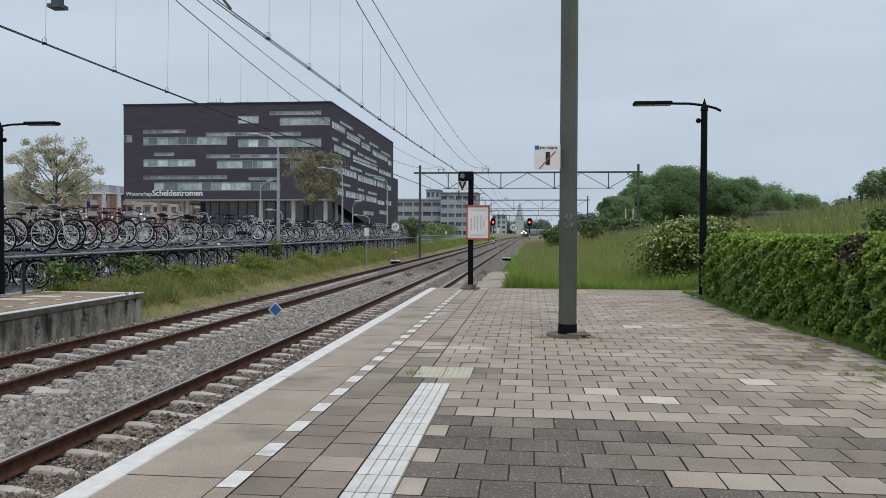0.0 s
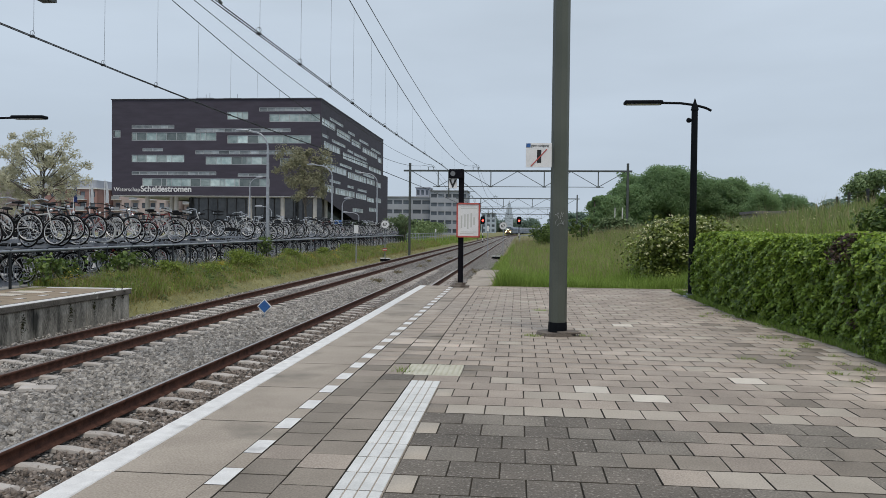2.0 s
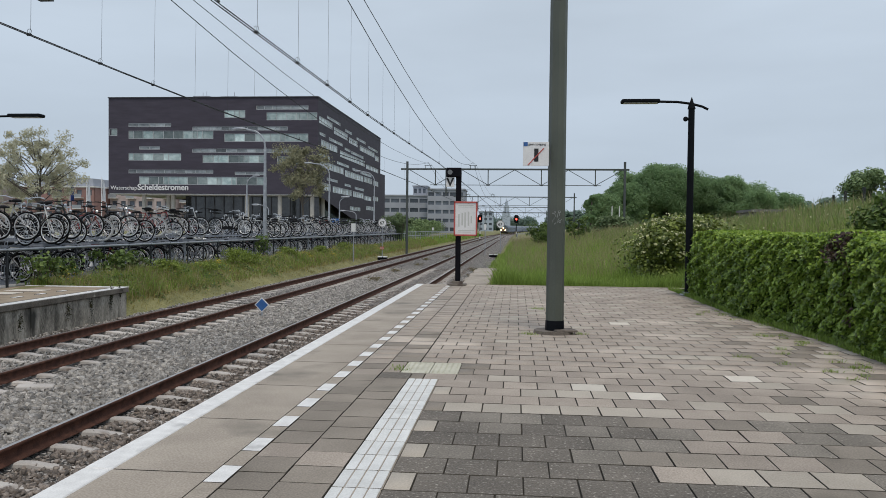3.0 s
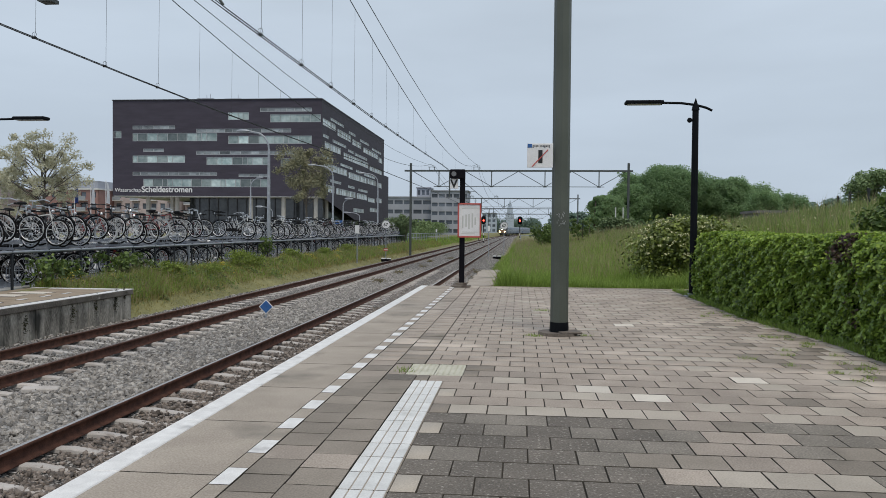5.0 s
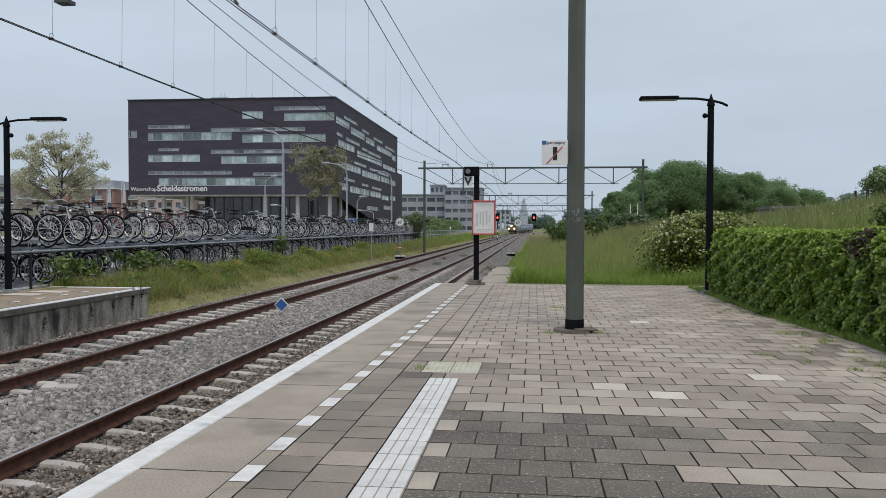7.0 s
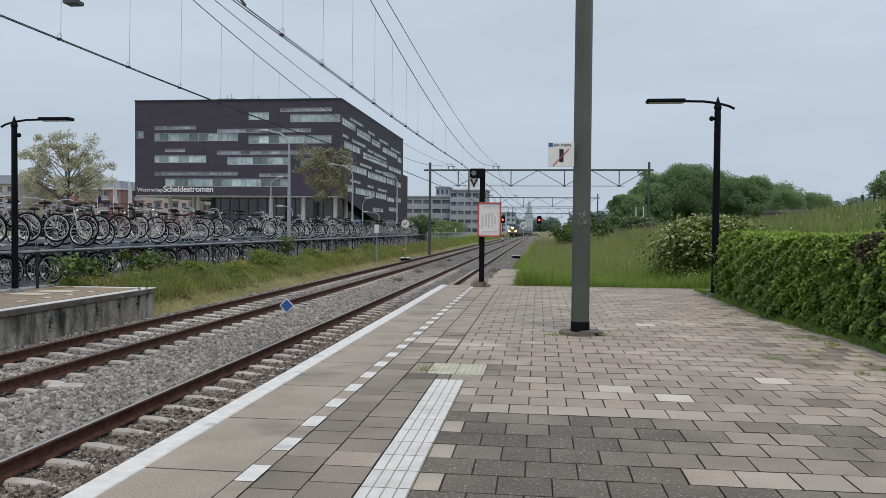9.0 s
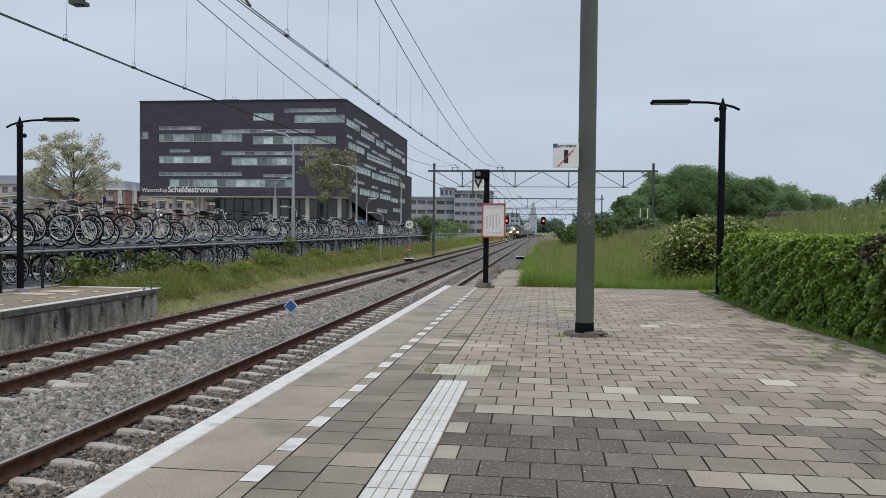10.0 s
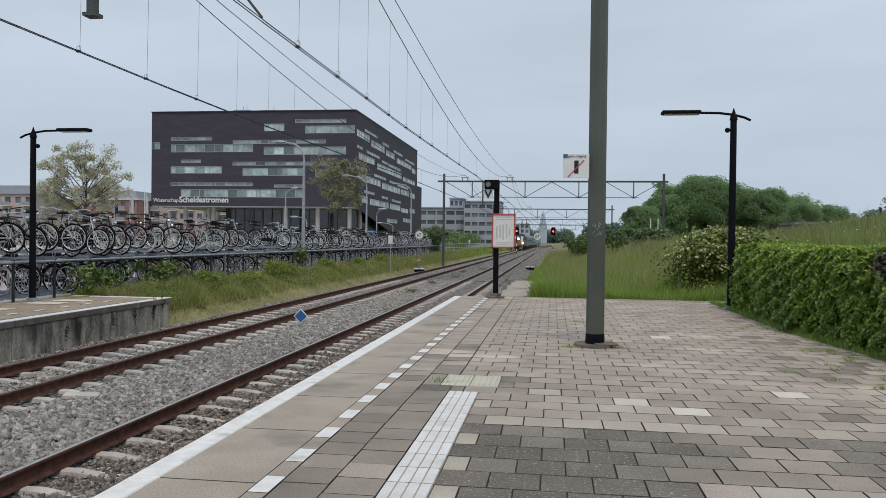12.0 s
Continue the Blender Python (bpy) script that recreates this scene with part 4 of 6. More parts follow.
    lit_side, yn = spread(30000, "side", 5.5, y1)
    tips = lit_side[:, 2] > top(lit_side[:, 1]) - rng.exponential(0.16, len(lit_side))
    tp, tn = np.r_[tp, lit_side[tips] - [0.03, 0, 0]], np.r_[tn, yn[tips]]
    ct = near_copper(tp)
    o = new("young_leaves", leaf_cloud("young_leaves", tp[~ct], 0.037, HEDGE_TOP, rng, tn[~ct]))
    o.parent = h
    tagged(o, "brighter leaves with painted top light", kind="stuff")
    o = new("copper_leaves", leaf_cloud("copper_leaves", np.r_[pts[cop], tp[ct]], 0.038, COPPER_LEAF, rng, np.r_[nr[cop], tn[ct]]))
    o.parent = h
    tagged(o, "dark copper-coloured leaves", kind="stuff")


make_hedge()


def make_tree(name, x, y, h, spread_r, mat, label, seed, leaves=2600, size=0.35, trunk=0.2, bare=0.25, zs=1.0, gaps=0.0, base=None, stems=1, group="", limbs=11, tuft=0.42):
    """A tapered trunk with limbs, and a crown of leaf clumps round the limb ends."""
    rng = np.random.default_rng(seed)
    z0 = float(ground_z(x, y)) if base is None else base
    t = thing(name, pose(x, y, z0), label, "bush" if "bush" in name else "tree", group)
    bm = B()
    tips = []
    for s in range(stems):
        lean = rng.normal(size=2) * 0.04 * h * (1 if stems == 1 else 4)
        p0 = Vector((rng.normal() * 0.05 * stems, rng.normal() * 0.05 * stems, -0.15))
        p1 = Vector((lean[0], lean[1], h * bare))
        p2 = Vector((lean[0] * 1.6, lean[1] * 1.6, h * (0.72 + 0.1 * rng.random())))
        rod(bm, p0, p1, trunk, trunk * 0.75, 8)
        rod(bm, p1, p2, trunk * 0.75, trunk * 0.2, 6)
        tips.append((np.array(p2), 0.8))
        for k in range(max(5, limbs // stems)):
            q = 0.1 + 0.9 * rng.random()
            a = p1.lerp(p2, q * 0.85)
            ang = rng.uniform(0, 2 * np.pi)
            r = spread_r * (0.55 + 0.35 * rng.random()) * math.sqrt(max(0.15, 1 - (q - 0.35) ** 2 * 1.6))
            b = Vector((a.x + r * math.cos(ang), a.y + r * math.sin(ang), min(h * 0.93, a.z + h * (0.02 + 0.22 * rng.random()) * zs)))
            rod(bm, a, b, trunk * 0.3, trunk * 0.09, 5)
            for j in range(2):
                c = a.lerp(b, 0.55 + 0.2 * j) 
                e = c + Vector(rng.normal(size=3) * spread_r * 0.2)
                rod(bm, c, e, trunk * 0.12, trunk * 0.05, 4)
                tips.append((np.array(e), 0.7))
            tips.append((np.array(b), 1.0))
    if bare <= 0.12 and h > 6:
        for k in range(70):
            ang, up = rng.uniform(0, 2 * np.pi), rng.uniform(-0.75, 0.95)
            r = spread_r * 0.72 * math.sqrt(1 - up * up)
            tips.append((np.array([r * math.cos(ang), r * math.sin(ang), h * (0.46 + 0.40 * up)]), 0.85))
    part("trunk", bm, BARK, t)
    per = max(1, leaves // len(tips))
    pts, nr = [], []
    for c, k in tips:
        d = rng.normal(size=(per, 3))
        d /= np.linalg.norm(d, axis=1)[:, None]
        r = spread_r * tuft * k * rng.uniform(0.8, 1.2) * rng.random(per) ** ((0.3 if h > 6 and bare <= 0.12 else 0.45) + gaps)
        pts.append(c + d * r[:, None] * [1, 1, 0.8])
        nr.append(d + [0, 0, 0.6 if h > 6 and bare < 0.2 else 0.5])
    pts, nr = np.concatenate(pts), np.concatenate(nr)
    keep = (pts[:, 2] > 0.05) & (pts[:, 2] < h)
    o = new("crown", leaf_cloud("crown", pts[keep], size, mat, rng, nr[keep], flat=size < 0.3 and leaves > 8000))
    o.parent = t
    return t


GREEN_A = leaf_mat("deep_green_foliage", (0.10, 0.15, 0.065), (0.20, 0.27, 0.12), 0.6, 0.2)
GREEN_B = leaf_mat("mid_green_foliage", (0.11, 0.175, 0.07), (0.23, 0.31, 0.125), 0.55, 0.22)
# Distance haze is mixed into the next three leaf colours: paler, less contrast.
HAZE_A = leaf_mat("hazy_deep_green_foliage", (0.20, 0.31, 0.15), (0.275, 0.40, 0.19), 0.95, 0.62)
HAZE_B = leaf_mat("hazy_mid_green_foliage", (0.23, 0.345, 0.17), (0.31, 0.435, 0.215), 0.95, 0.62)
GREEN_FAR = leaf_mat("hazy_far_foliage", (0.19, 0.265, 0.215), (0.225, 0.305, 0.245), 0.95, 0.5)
PALE_SPRING = leaf_mat("pale_spring_foliage", (0.33, 0.325, 0.21), (0.62, 0.60, 0.44), 0.6, 0.4)
SPRING = leaf_mat("young_olive_foliage", (0.19, 0.185, 0.115), (0.37, 0.36, 0.22), 0.6, 0.4)
BLOSSOM = leaf_mat("pale_blossom_clusters", (0.50, 0.50, 0.24), (0.74, 0.73, 0.46), 0.7, 0.25)
BUSH_LEAF = leaf_mat("dark_hawthorn_leaf", (0.025, 0.05, 0.010), (0.27, 0.33, 0.06), 0.5, 0.2)
ELDER = leaf_mat("elder_bush_leaf", (0.035, 0.075, 0.015), (0.20, 0.285, 0.065), 0.5, 0.2)

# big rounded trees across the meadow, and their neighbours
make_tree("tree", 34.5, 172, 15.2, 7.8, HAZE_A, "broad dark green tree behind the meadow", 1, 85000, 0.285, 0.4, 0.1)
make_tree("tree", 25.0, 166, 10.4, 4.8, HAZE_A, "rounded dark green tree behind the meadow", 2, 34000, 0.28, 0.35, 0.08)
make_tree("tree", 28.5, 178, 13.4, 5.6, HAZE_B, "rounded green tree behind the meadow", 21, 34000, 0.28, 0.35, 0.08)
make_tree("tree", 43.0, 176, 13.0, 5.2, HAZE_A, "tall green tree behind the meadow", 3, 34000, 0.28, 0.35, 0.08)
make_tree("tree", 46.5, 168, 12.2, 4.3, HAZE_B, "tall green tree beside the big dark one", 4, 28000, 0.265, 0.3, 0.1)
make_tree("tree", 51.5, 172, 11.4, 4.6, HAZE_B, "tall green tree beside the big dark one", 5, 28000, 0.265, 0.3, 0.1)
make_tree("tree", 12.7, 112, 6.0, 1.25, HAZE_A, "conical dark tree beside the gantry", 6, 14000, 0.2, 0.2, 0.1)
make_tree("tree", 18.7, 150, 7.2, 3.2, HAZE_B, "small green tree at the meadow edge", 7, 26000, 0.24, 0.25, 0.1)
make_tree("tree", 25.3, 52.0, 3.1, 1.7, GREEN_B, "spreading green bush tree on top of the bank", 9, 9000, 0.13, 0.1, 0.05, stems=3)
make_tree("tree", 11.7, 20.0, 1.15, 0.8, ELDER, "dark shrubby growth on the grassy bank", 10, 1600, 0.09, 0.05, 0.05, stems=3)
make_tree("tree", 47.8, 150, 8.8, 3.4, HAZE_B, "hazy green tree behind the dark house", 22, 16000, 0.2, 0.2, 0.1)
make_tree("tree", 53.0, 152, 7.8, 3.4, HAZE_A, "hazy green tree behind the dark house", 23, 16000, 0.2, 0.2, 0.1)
# hawthorn bush with pale flower clusters at the end of the platform
make_tree("flowering_bush", 6.9, 21.6, 1.95, 1.5, BUSH_LEAF, "wild bush with white flower clusters beside the platform end", 12, 15000, 0.07, 0.05, 0.05, stems=5, base=-0.1)
make_tree("bush", 4.3, 62, 2.0, 1.2, ELDER, "dense green bush in the meadow", 14, 5000, 0.1, 0.05, 0.1, stems=4)
make_tree("bush", 7.2, 58, 2.2, 0.5, ELDER, "slim green bush in the meadow", 15, 1400, 0.1, 0.04, 0.1, stems=3)
make_tree("bush", 11.0, 72, 1.6, 1.6, GREEN_A, "low dark bush beside the gantry post", 16, 1500, 0.2, 0.05, 0.1, stems=4)
# trees of the forecourt
make_tree("street_tree", -36.4, 60, 9.4, 4.2, PALE_SPRING, "street tree in thin pale spring leaf", 17, 16000, 0.11, 0.18, 0.26, gaps=0.1, zs=1.9, limbs=34, tuft=0.17)
make_tree("street_tree", -18.0, 75, 9.7, 3.1, SPRING, "street tree in olive spring leaf before the dark building", 18, 13000, 0.12, 0.14, 0.32, gaps=0.3, zs=1.7, limbs=26, tuft=0.26)
make_tree("bush", -10.9, 86, 3.6, 1.4, GREEN_A, "dense green bush at the end of the bicycle racks", 19, 7000, 0.12, 0.06, 0.1, stems=4)


def make_far_woods():
    rng = np.random.default_rng(20)
    pts, nr = [], []
    for x0, x1, y, h, n in ((24, 80, 480, 14, 60), (40, 140, 260, 13, 60), (90, 260, 300, 17, 60), (-400, -150, 480, 14, 25), (-40, 20, 800, 15, 40), (22, 40, 330, 9, 26), (60, 110, 215, 10, 30)):
        for k in range(n):
            cx, cy = rng.uniform(x0, x1), y + rng.uniform(-15, 15)
            hh = h * rng.uniform(0.6, 1.05)
            d = rng.normal(size=(380, 3))
            d /= np.linalg.norm(d, axis=1)[:, None]
            p = d * [hh * 0.4, hh * 0.4, hh * 0.5] * rng.uniform(0.6, 1.05, (380, 1)) + [cx, cy, hh * 0.5]
            pts.append(p), nr.append(d + [0, 0, 0.5])
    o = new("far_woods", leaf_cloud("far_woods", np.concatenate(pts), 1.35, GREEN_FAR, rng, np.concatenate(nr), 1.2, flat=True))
    tagged(o, "hazy green wood along the horizon", "trees", kind="stuff")


make_far_woods()


# ---- the dark office building ----
def wall_sheet(w, z0f, h, holes, depth=0.35):
    """A wall in the x-z plane facing -y, w wide and h high; z0f(x) is its lower edge; holes are (x0, x1, z0, z1) with reveals."""
    xs = sorted({0.0, w, *[a for r in holes for a in r[:2]], *np.linspace(0, w, 9).tolist()})
    zs = sorted({h, *[a for r in holes for a in r[2:]], *np.linspace(0, h, 6).tolist()})
    bm = B()

    def quad(*p):
        bm.faces.new([bm.verts.new(q) for q in p])
    for xa, xb in zip(xs, xs[1:]):
        xm = (xa + xb) / 2
        for za, zb in zip(zs, zs[1:]):
            if any(r[0] < xm < r[1] and r[2] < (za + zb) / 2 < r[3] for r in holes):
                continue
            la, lb = z0f(xa), z0f(xb)
            if zb <= min(la, lb):
                continue
            quad((xa, 0, max(za, la)), (xb, 0, max(za, lb)), (xb, 0, max(zb, lb)), (xa, 0, max(zb, la)))
    for x0, x1, a, b in holes:
        quad((x0, 0, a), (x1, 0, a), (x1, depth, a), (x0, depth, a))
        quad((x0, 0, b), (x0, depth, b), (x1, depth, b), (x1, 0, b))
        quad((x0, 0, a), (x0, depth, a), (x0, depth, b), (x0, 0, b))
        quad((x1, 0, a), (x1, 0, b), (x1, depth, b), (x1, depth, a))
    bmesh.ops.remove_doubles(bm, verts=bm.verts, dist=0.0005)
    return bm


def add_window(parent, m, x0, x1, z0, z1, glass, seed, back=0.1):
    """A window in the wall sheet's plane: frame with mullions of uneven spacing, and panes between them."""
    rng = random.Random(seed)
    cuts = [x0]
    narrow = (z1 - z0) < 0.75
    while cuts[-1] < x1 - 0.9:
        cuts.append(min(x1, cuts[-1] + (rng.choice((1.5, 1.6, 0.75)) if not narrow else rng.choice((1.6, 1.2)))))
    cuts[-1] = x1
    bm = B()
    t = 0.07
    for x in cuts:
        box(bm, (min(max(x, x0 + t / 2), x1 - t / 2), back - 0.02, (z0 + z1) / 2), (t, 0.06, z1 - z0))
    for z in (z0 + t / 2, z1 - t / 2):
        box(bm, ((x0 + x1) / 2, back - 0.025, z), (x1 - x0, 0.055, t))
    win = part("window", bm, ALU, parent)
    win.matrix_basis = m
    for a, b in zip(cuts, cuts[1:]):
        part("pane", box(B(), ((a + b) / 2, back + 0.02, (z0 + z1) / 2), (b - a - 0.02, 0.02, z1 - z0 - 0.02)), glass, win)


def make_dark_building():
    bd = thing("office_building", Matrix.Identity(4), "dark aubergine brick office building with strip windows and cantilevered corner", "building")
    X0, X1, Y0, YT, YL, TOP, GROUND = -58.6, -26.55, 113.0, 166.0, 172.0, 20.4, -0.3
    w = X1 - X0
    f = []
    for x0, x1, y0, y1 in ((678, 880, 66, 82), (553, 635, 86, 117), (718, 914, 92, 124), (172, 343, 143, 158), (427, 800, 152, 168), (95, 127, 166, 195), (172, 510, 172, 205),
                           (553, 880, 179, 212), (215, 298, 236, 249), (427, 850, 241, 257), (172, 383, 263, 293), (468, 718, 267, 299), (760, 850, 270, 302), (172, 510, 329, 344),
                           (595, 718, 334, 347), (215, 720, 356, 389)):
        k = 0.0372 - 0.0010 * (x0 + x1 - 184) / 1652
        f.append(((x0 - 92) / 826 * w, (x1 - 92) / 826 * w, 1.24 + (559 - y1) * k, 1.24 + (559 - y0) * k))
    front = part("front_wall", wall_sheet(w, lambda x: 6.15, TOP, f), BRICK_DARK, bd)
    front.matrix_basis = pose(X0, Y0, 0)
    for k, r in enumerate(f):
        add_window(bd, pose(X0, Y0, 0), *r, STRIP_GLASS if r[3] - r[2] < 0.75 else FACADE_GLASS, k)
    # flank along the line: local x runs away from the viewer
    s = []
    for x0, x1, y0, y1 in ((922, 977, 103, 131), (984, 1040, 148, 176), (1046, 1082, 190, 213), (1091, 1152, 222, 244), (1155, 1169, 264, 285),
                           (955, 1010, 102, 113), (1031, 1058, 157, 167), (1078, 1115, 190, 200), (1127, 1165, 226, 235), (931, 998, 199, 228), (1010, 1112, 244, 270),
                           (1118, 1168, 300, 318), (924, 948, 168, 180), (964, 1020, 191, 203), (1029, 1052, 232, 242), (1056, 1107, 246, 257), (924, 1025, 283, 312), (1031, 1106, 324, 350),
                           (1109, 1143, 350, 372), (1148, 1168, 366, 386), (922, 967, 253, 266), (997, 1047, 288, 299), (1062, 1085, 315, 325), (1095, 1140, 328, 339),
                           (924, 972, 373, 403), (980, 1060, 390, 416), (1065, 1108, 410, 433), (1112, 1140, 428, 446), (1147, 1168, 430, 448), (955, 1000, 355, 366), (1030, 1056, 379, 389),
                           (1072, 1110, 392, 402), (1052, 1095, 472, 488), (1120, 1150, 470, 486)):
        d0, d1 = 91530 / (1728 - x0), 91530 / (1728 - x1)
        s.append((d0 - Y0, d1 - Y0, 1.38 + (559 - y1) * d0 * 0.000316, 1.38 + (559 - y0) * d0 * 0.000316))
    flank = part("flank_wall", wall_sheet(YT - Y0, lambda x: max(3.0, 6.15 - 0.132 * x), TOP, s), BRICK_DARK, bd)
    flank.matrix_basis = pose(X1, Y0, 0, 0, 0, 90)
    # the flank gets the paler panes with the sky's reflection in their colour
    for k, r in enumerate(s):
        add_window(bd, pose(X1, Y0, 0, 0, 0, 90), *r, SKY_SHEEN_GLASS, 50 + k, 0.03)
    low = part("lower_wing", box(B(), (X1 - 8.0, YT + 3.05, (13.0 + 3.0) / 2), (16, 6.0, 13.0 - 3.0)), BRICK_DARK, bd)
    part("back_wall", box(B(), ((X0 + X1) / 2, YT - 0.3, (TOP + GROUND) / 2), (w - 0.1, 0.5, TOP - GROUND)), BRICK_DARK, bd)
    part("west_wall", box(B(), (X0 + 0.2, (Y0 + YT) / 2, (TOP + 6.15) / 2), (0.38, YT - Y0 - 0.2, TOP - 6.15)), BRICK_DARK, bd)
    part("roof", box(B(), ((X0 + X1) / 2, (Y0 + YT) / 2, TOP - 0.15), (w - 0.6, YT - Y0 - 0.6, 0.3)), BRICK_TRIM, bd)
    bm = box(B(), ((X0 + X1) / 2, Y0 - 0.02, TOP + 0.04), (w + 0.1, 0.3, 0.12))
    box(bm, (X1 - 0.08, (Y0 + YT) / 2, TOP + 0.05), (0.3, YT - Y0, 0.12))
    part("roof_edge", bm, BRICK_TRIM, bd)
    part("soffit", box(B(), ((X0 + X1) / 2, Y0 + 9, 6.10), (w - 0.2, 17.8, 0.1)), SOFFIT, bd, "pale underside of the cantilever")
    # recessed ground floor with glass bays and columns
    gx0 = X0 + 10
    for k in range(14):
        a = gx0 + k * (X1 - 1 - gx0) / 14
        b = gx0 + (k + 1) * (X1 - 1 - gx0) / 14
        part("glass_bay", box(B(), ((a + b) / 2, Y0 + 5.0, 2.9), (b - a - 0.16, 0.1, 6.4)), DARK_GLASS, bd)
        part("bay_frame", box(B(), (a, Y0 + 4.95, 2.9), (0.14, 0.16, 6.4)), BRICK_TRIM, bd)
    part("ground_floor_side", box(B(), (X1 - 1.4, Y0 + 26, 2.8), (0.4, 42, 6.2)), DARK_GLASS, bd)
    for x, y in ((X0 + 4.6, 2), (X0 + 8, 3), (X0 + 9.2, 2), (X0 + 21, 1.2), (X0 + 26.0, 1.2), (X1 - 1.2, 1.4), (X1 - 1.0, 7)):
        part("column", rod(B(), (x, Y0 + y, -0.4), (x, Y0 + y, 6.1), 0.32, seg=12), COLUMN, bd)
    for x, y, h in ((X0 + 13, 4, 0.8), (X0 + 17, 5, 0.9), (X0 + 12, 5, 0.5)):
        part("roof_unit", box(rod(B(), (x + 0.6, Y0 + y, TOP), (x + 0.6, Y0 + y, TOP + 1.6), 0.04, seg=5), (x, Y0 + y, TOP + h / 2), (2.6, 1.4, h)), OFFICE_WALL, bd)
    text("name_lettering", "Waterschap", 0.84, (X0 + 0.35, Y0 - 0.06, 6.72), bd, SOFFIT, 0.0, 0.03)
    text("name_lettering", "Scheldestromen", 1.22, (X0 + 4.55, Y0 - 0.06, 6.70), bd, SOFFIT, 0.028, 0.03)


make_dark_building()


# ---- the train ----
NAVY = surface("dark_blue_train_paint", (0.045, 0.06, 0.09), (0.07, 0.085, 0.12), 0.8, 0.4, 0.02)
# Grey-blue coach sides, made paler and bluer by haze painted into the colour.
SLATE = surface("grey_blue_coach_paint", (0.13, 0.17, 0.235), (0.18, 0.22, 0.29), 0.8, 0.4, 0.02)
NOSE = surface("brown_yellow_cab_paint", (0.17, 0.11, 0.07), (0.25, 0.17, 0.10), 1.0, 0.45, 0.02)
# Roof colour paled by the same painted haze.
COACH_ROOF = surface("dusty_coach_roof", (0.27, 0.30, 0.34), (0.35, 0.38, 0.42), 0.8, 0.7, 0.05)
BOGIE = surface("oily_bogie_steel", (0.02, 0.018, 0.016), (0.05, 0.045, 0.04), 2, 0.7, 0.1)


def shell(bm, length, w, z0, z1, round_=0.35):
    """A vehicle body with rounded shoulders, along y."""
    prof = [(-w / 2, z0), (-w / 2, z1 - round_ * 1.6), (-w / 2 + round_ * 0.35, z1 - round_ * 0.6), (-w / 2 + round_ * 1.3, z1), (w / 2 - round_ * 1.3, z1), (w / 2 - round_ * 0.35, z1 - round_ * 0.6), (w / 2, z1 - round_ * 1.6), (w / 2, z0)]
    a = [bm.verts.new((x, -length / 2, z)) for x, z in prof]
    b = [bm.verts.new((x, length / 2, z)) for x, z in prof]
    n = len(prof)
    for k in range(n):
        bm.faces.new((a[k], a[(k + 1) % n], b[(k + 1) % n], b[k]))
    bm.faces.new(a[::-1]), bm.faces.new(b)
    bmesh.ops.recalc_face_normals(bm, faces=bm.faces)
    return bm


def make_bogie(parent, y, axles):
    bo = part("bogie", box(box(B(), (-1.0, y, 0.6), (0.15, 3.2, 0.35), 0.03), (1.0, y, 0.6), (0.15, 3.2, 0.35), 0.03), BOGIE, parent)
    for dy in axles:
        for x in (-0.76, 0.76):
            part("wheel", rod(B(), (x - 0.06, y + dy, 0.5), (x + 0.06, y + dy, 0.5), 0.5, seg=18), BOGIE, bo)


def make_loco():
    lo = thing("locomotive", Matrix.Identity(4), "dark electric locomotive with three lit warm headlights", "train")
    L = 17.0
    part("body", shell(B(), L, 2.95, 0.95, 3.85, 0.3), NAVY, lo)
    part("cab_front", box(B(), (0, -L / 2 - 0.06, 1.75), (2.9, 0.14, 1.5), 0.05), NOSE, lo, "brownish yellow cab front")
    for x in (-0.72, 0.72):
        part("cab_window", box(B(), (x, -L / 2 - 0.05, 3.0), (1.2, 0.12, 0.72), 0.04), FACADE_GLASS, lo)
    for x, z, r in ((-0.98, 1.75, 0.21), (0.98, 1.75, 0.21), (0.0, 2.72, 0.19)):
        part("headlight", rod(B(), (x, -L / 2 - 0.2, z), (x, -L / 2 - 0.1, z), r, seg=14), LAMP_GLOW, lo, "lit warm headlight")
    part("buffer_beam", box(B(), (0, -L / 2 - 0.1, 0.98), (2.8, 0.3, 0.35), 0.03), BOGIE, lo)
    for x in (-0.88, 0.88):
        part("buffer", rod(rod(B(), (x, -L / 2 - 0.75, 1.0), (x, -L / 2 - 0.1, 1.0), 0.09, seg=8), (x, -L / 2 - 0.8, 1.0), (x, -L / 2 - 0.72, 1.0), 0.24, seg=12), BOGIE, lo)
    part("roof_gear", box(box(B(), (0, 0, 3.95), (1.6, 9, 0.25), 0.05), (0, -5.6, 4.0), (1.2, 1.6, 0.3), 0.05), COACH_ROOF, lo)
    bm = bend(B(), [(-0.5, 4.6, 4.0), (-0.5, 6.2, 4.6), (-0.7, 4.9, 5.22), (0.7, 4.9, 5.22), (0.5, 6.2, 4.6), (0.5, 4.6, 4.0)], 0.05)
    part("pantograph", bm, BOGIE, lo)
    for k in range(5):
        for x in (-1.48, 1.48):
            part("side_grille", box(B(), (x, -5 + 2.5 * k, 2.7), (0.03, 1.4, 0.6)), BOGIE, lo)
    make_bogie(lo, -4.6, (-1.3, 1.3)), make_bogie(lo, 4.6, (-1.3, 1.3))
    return lo


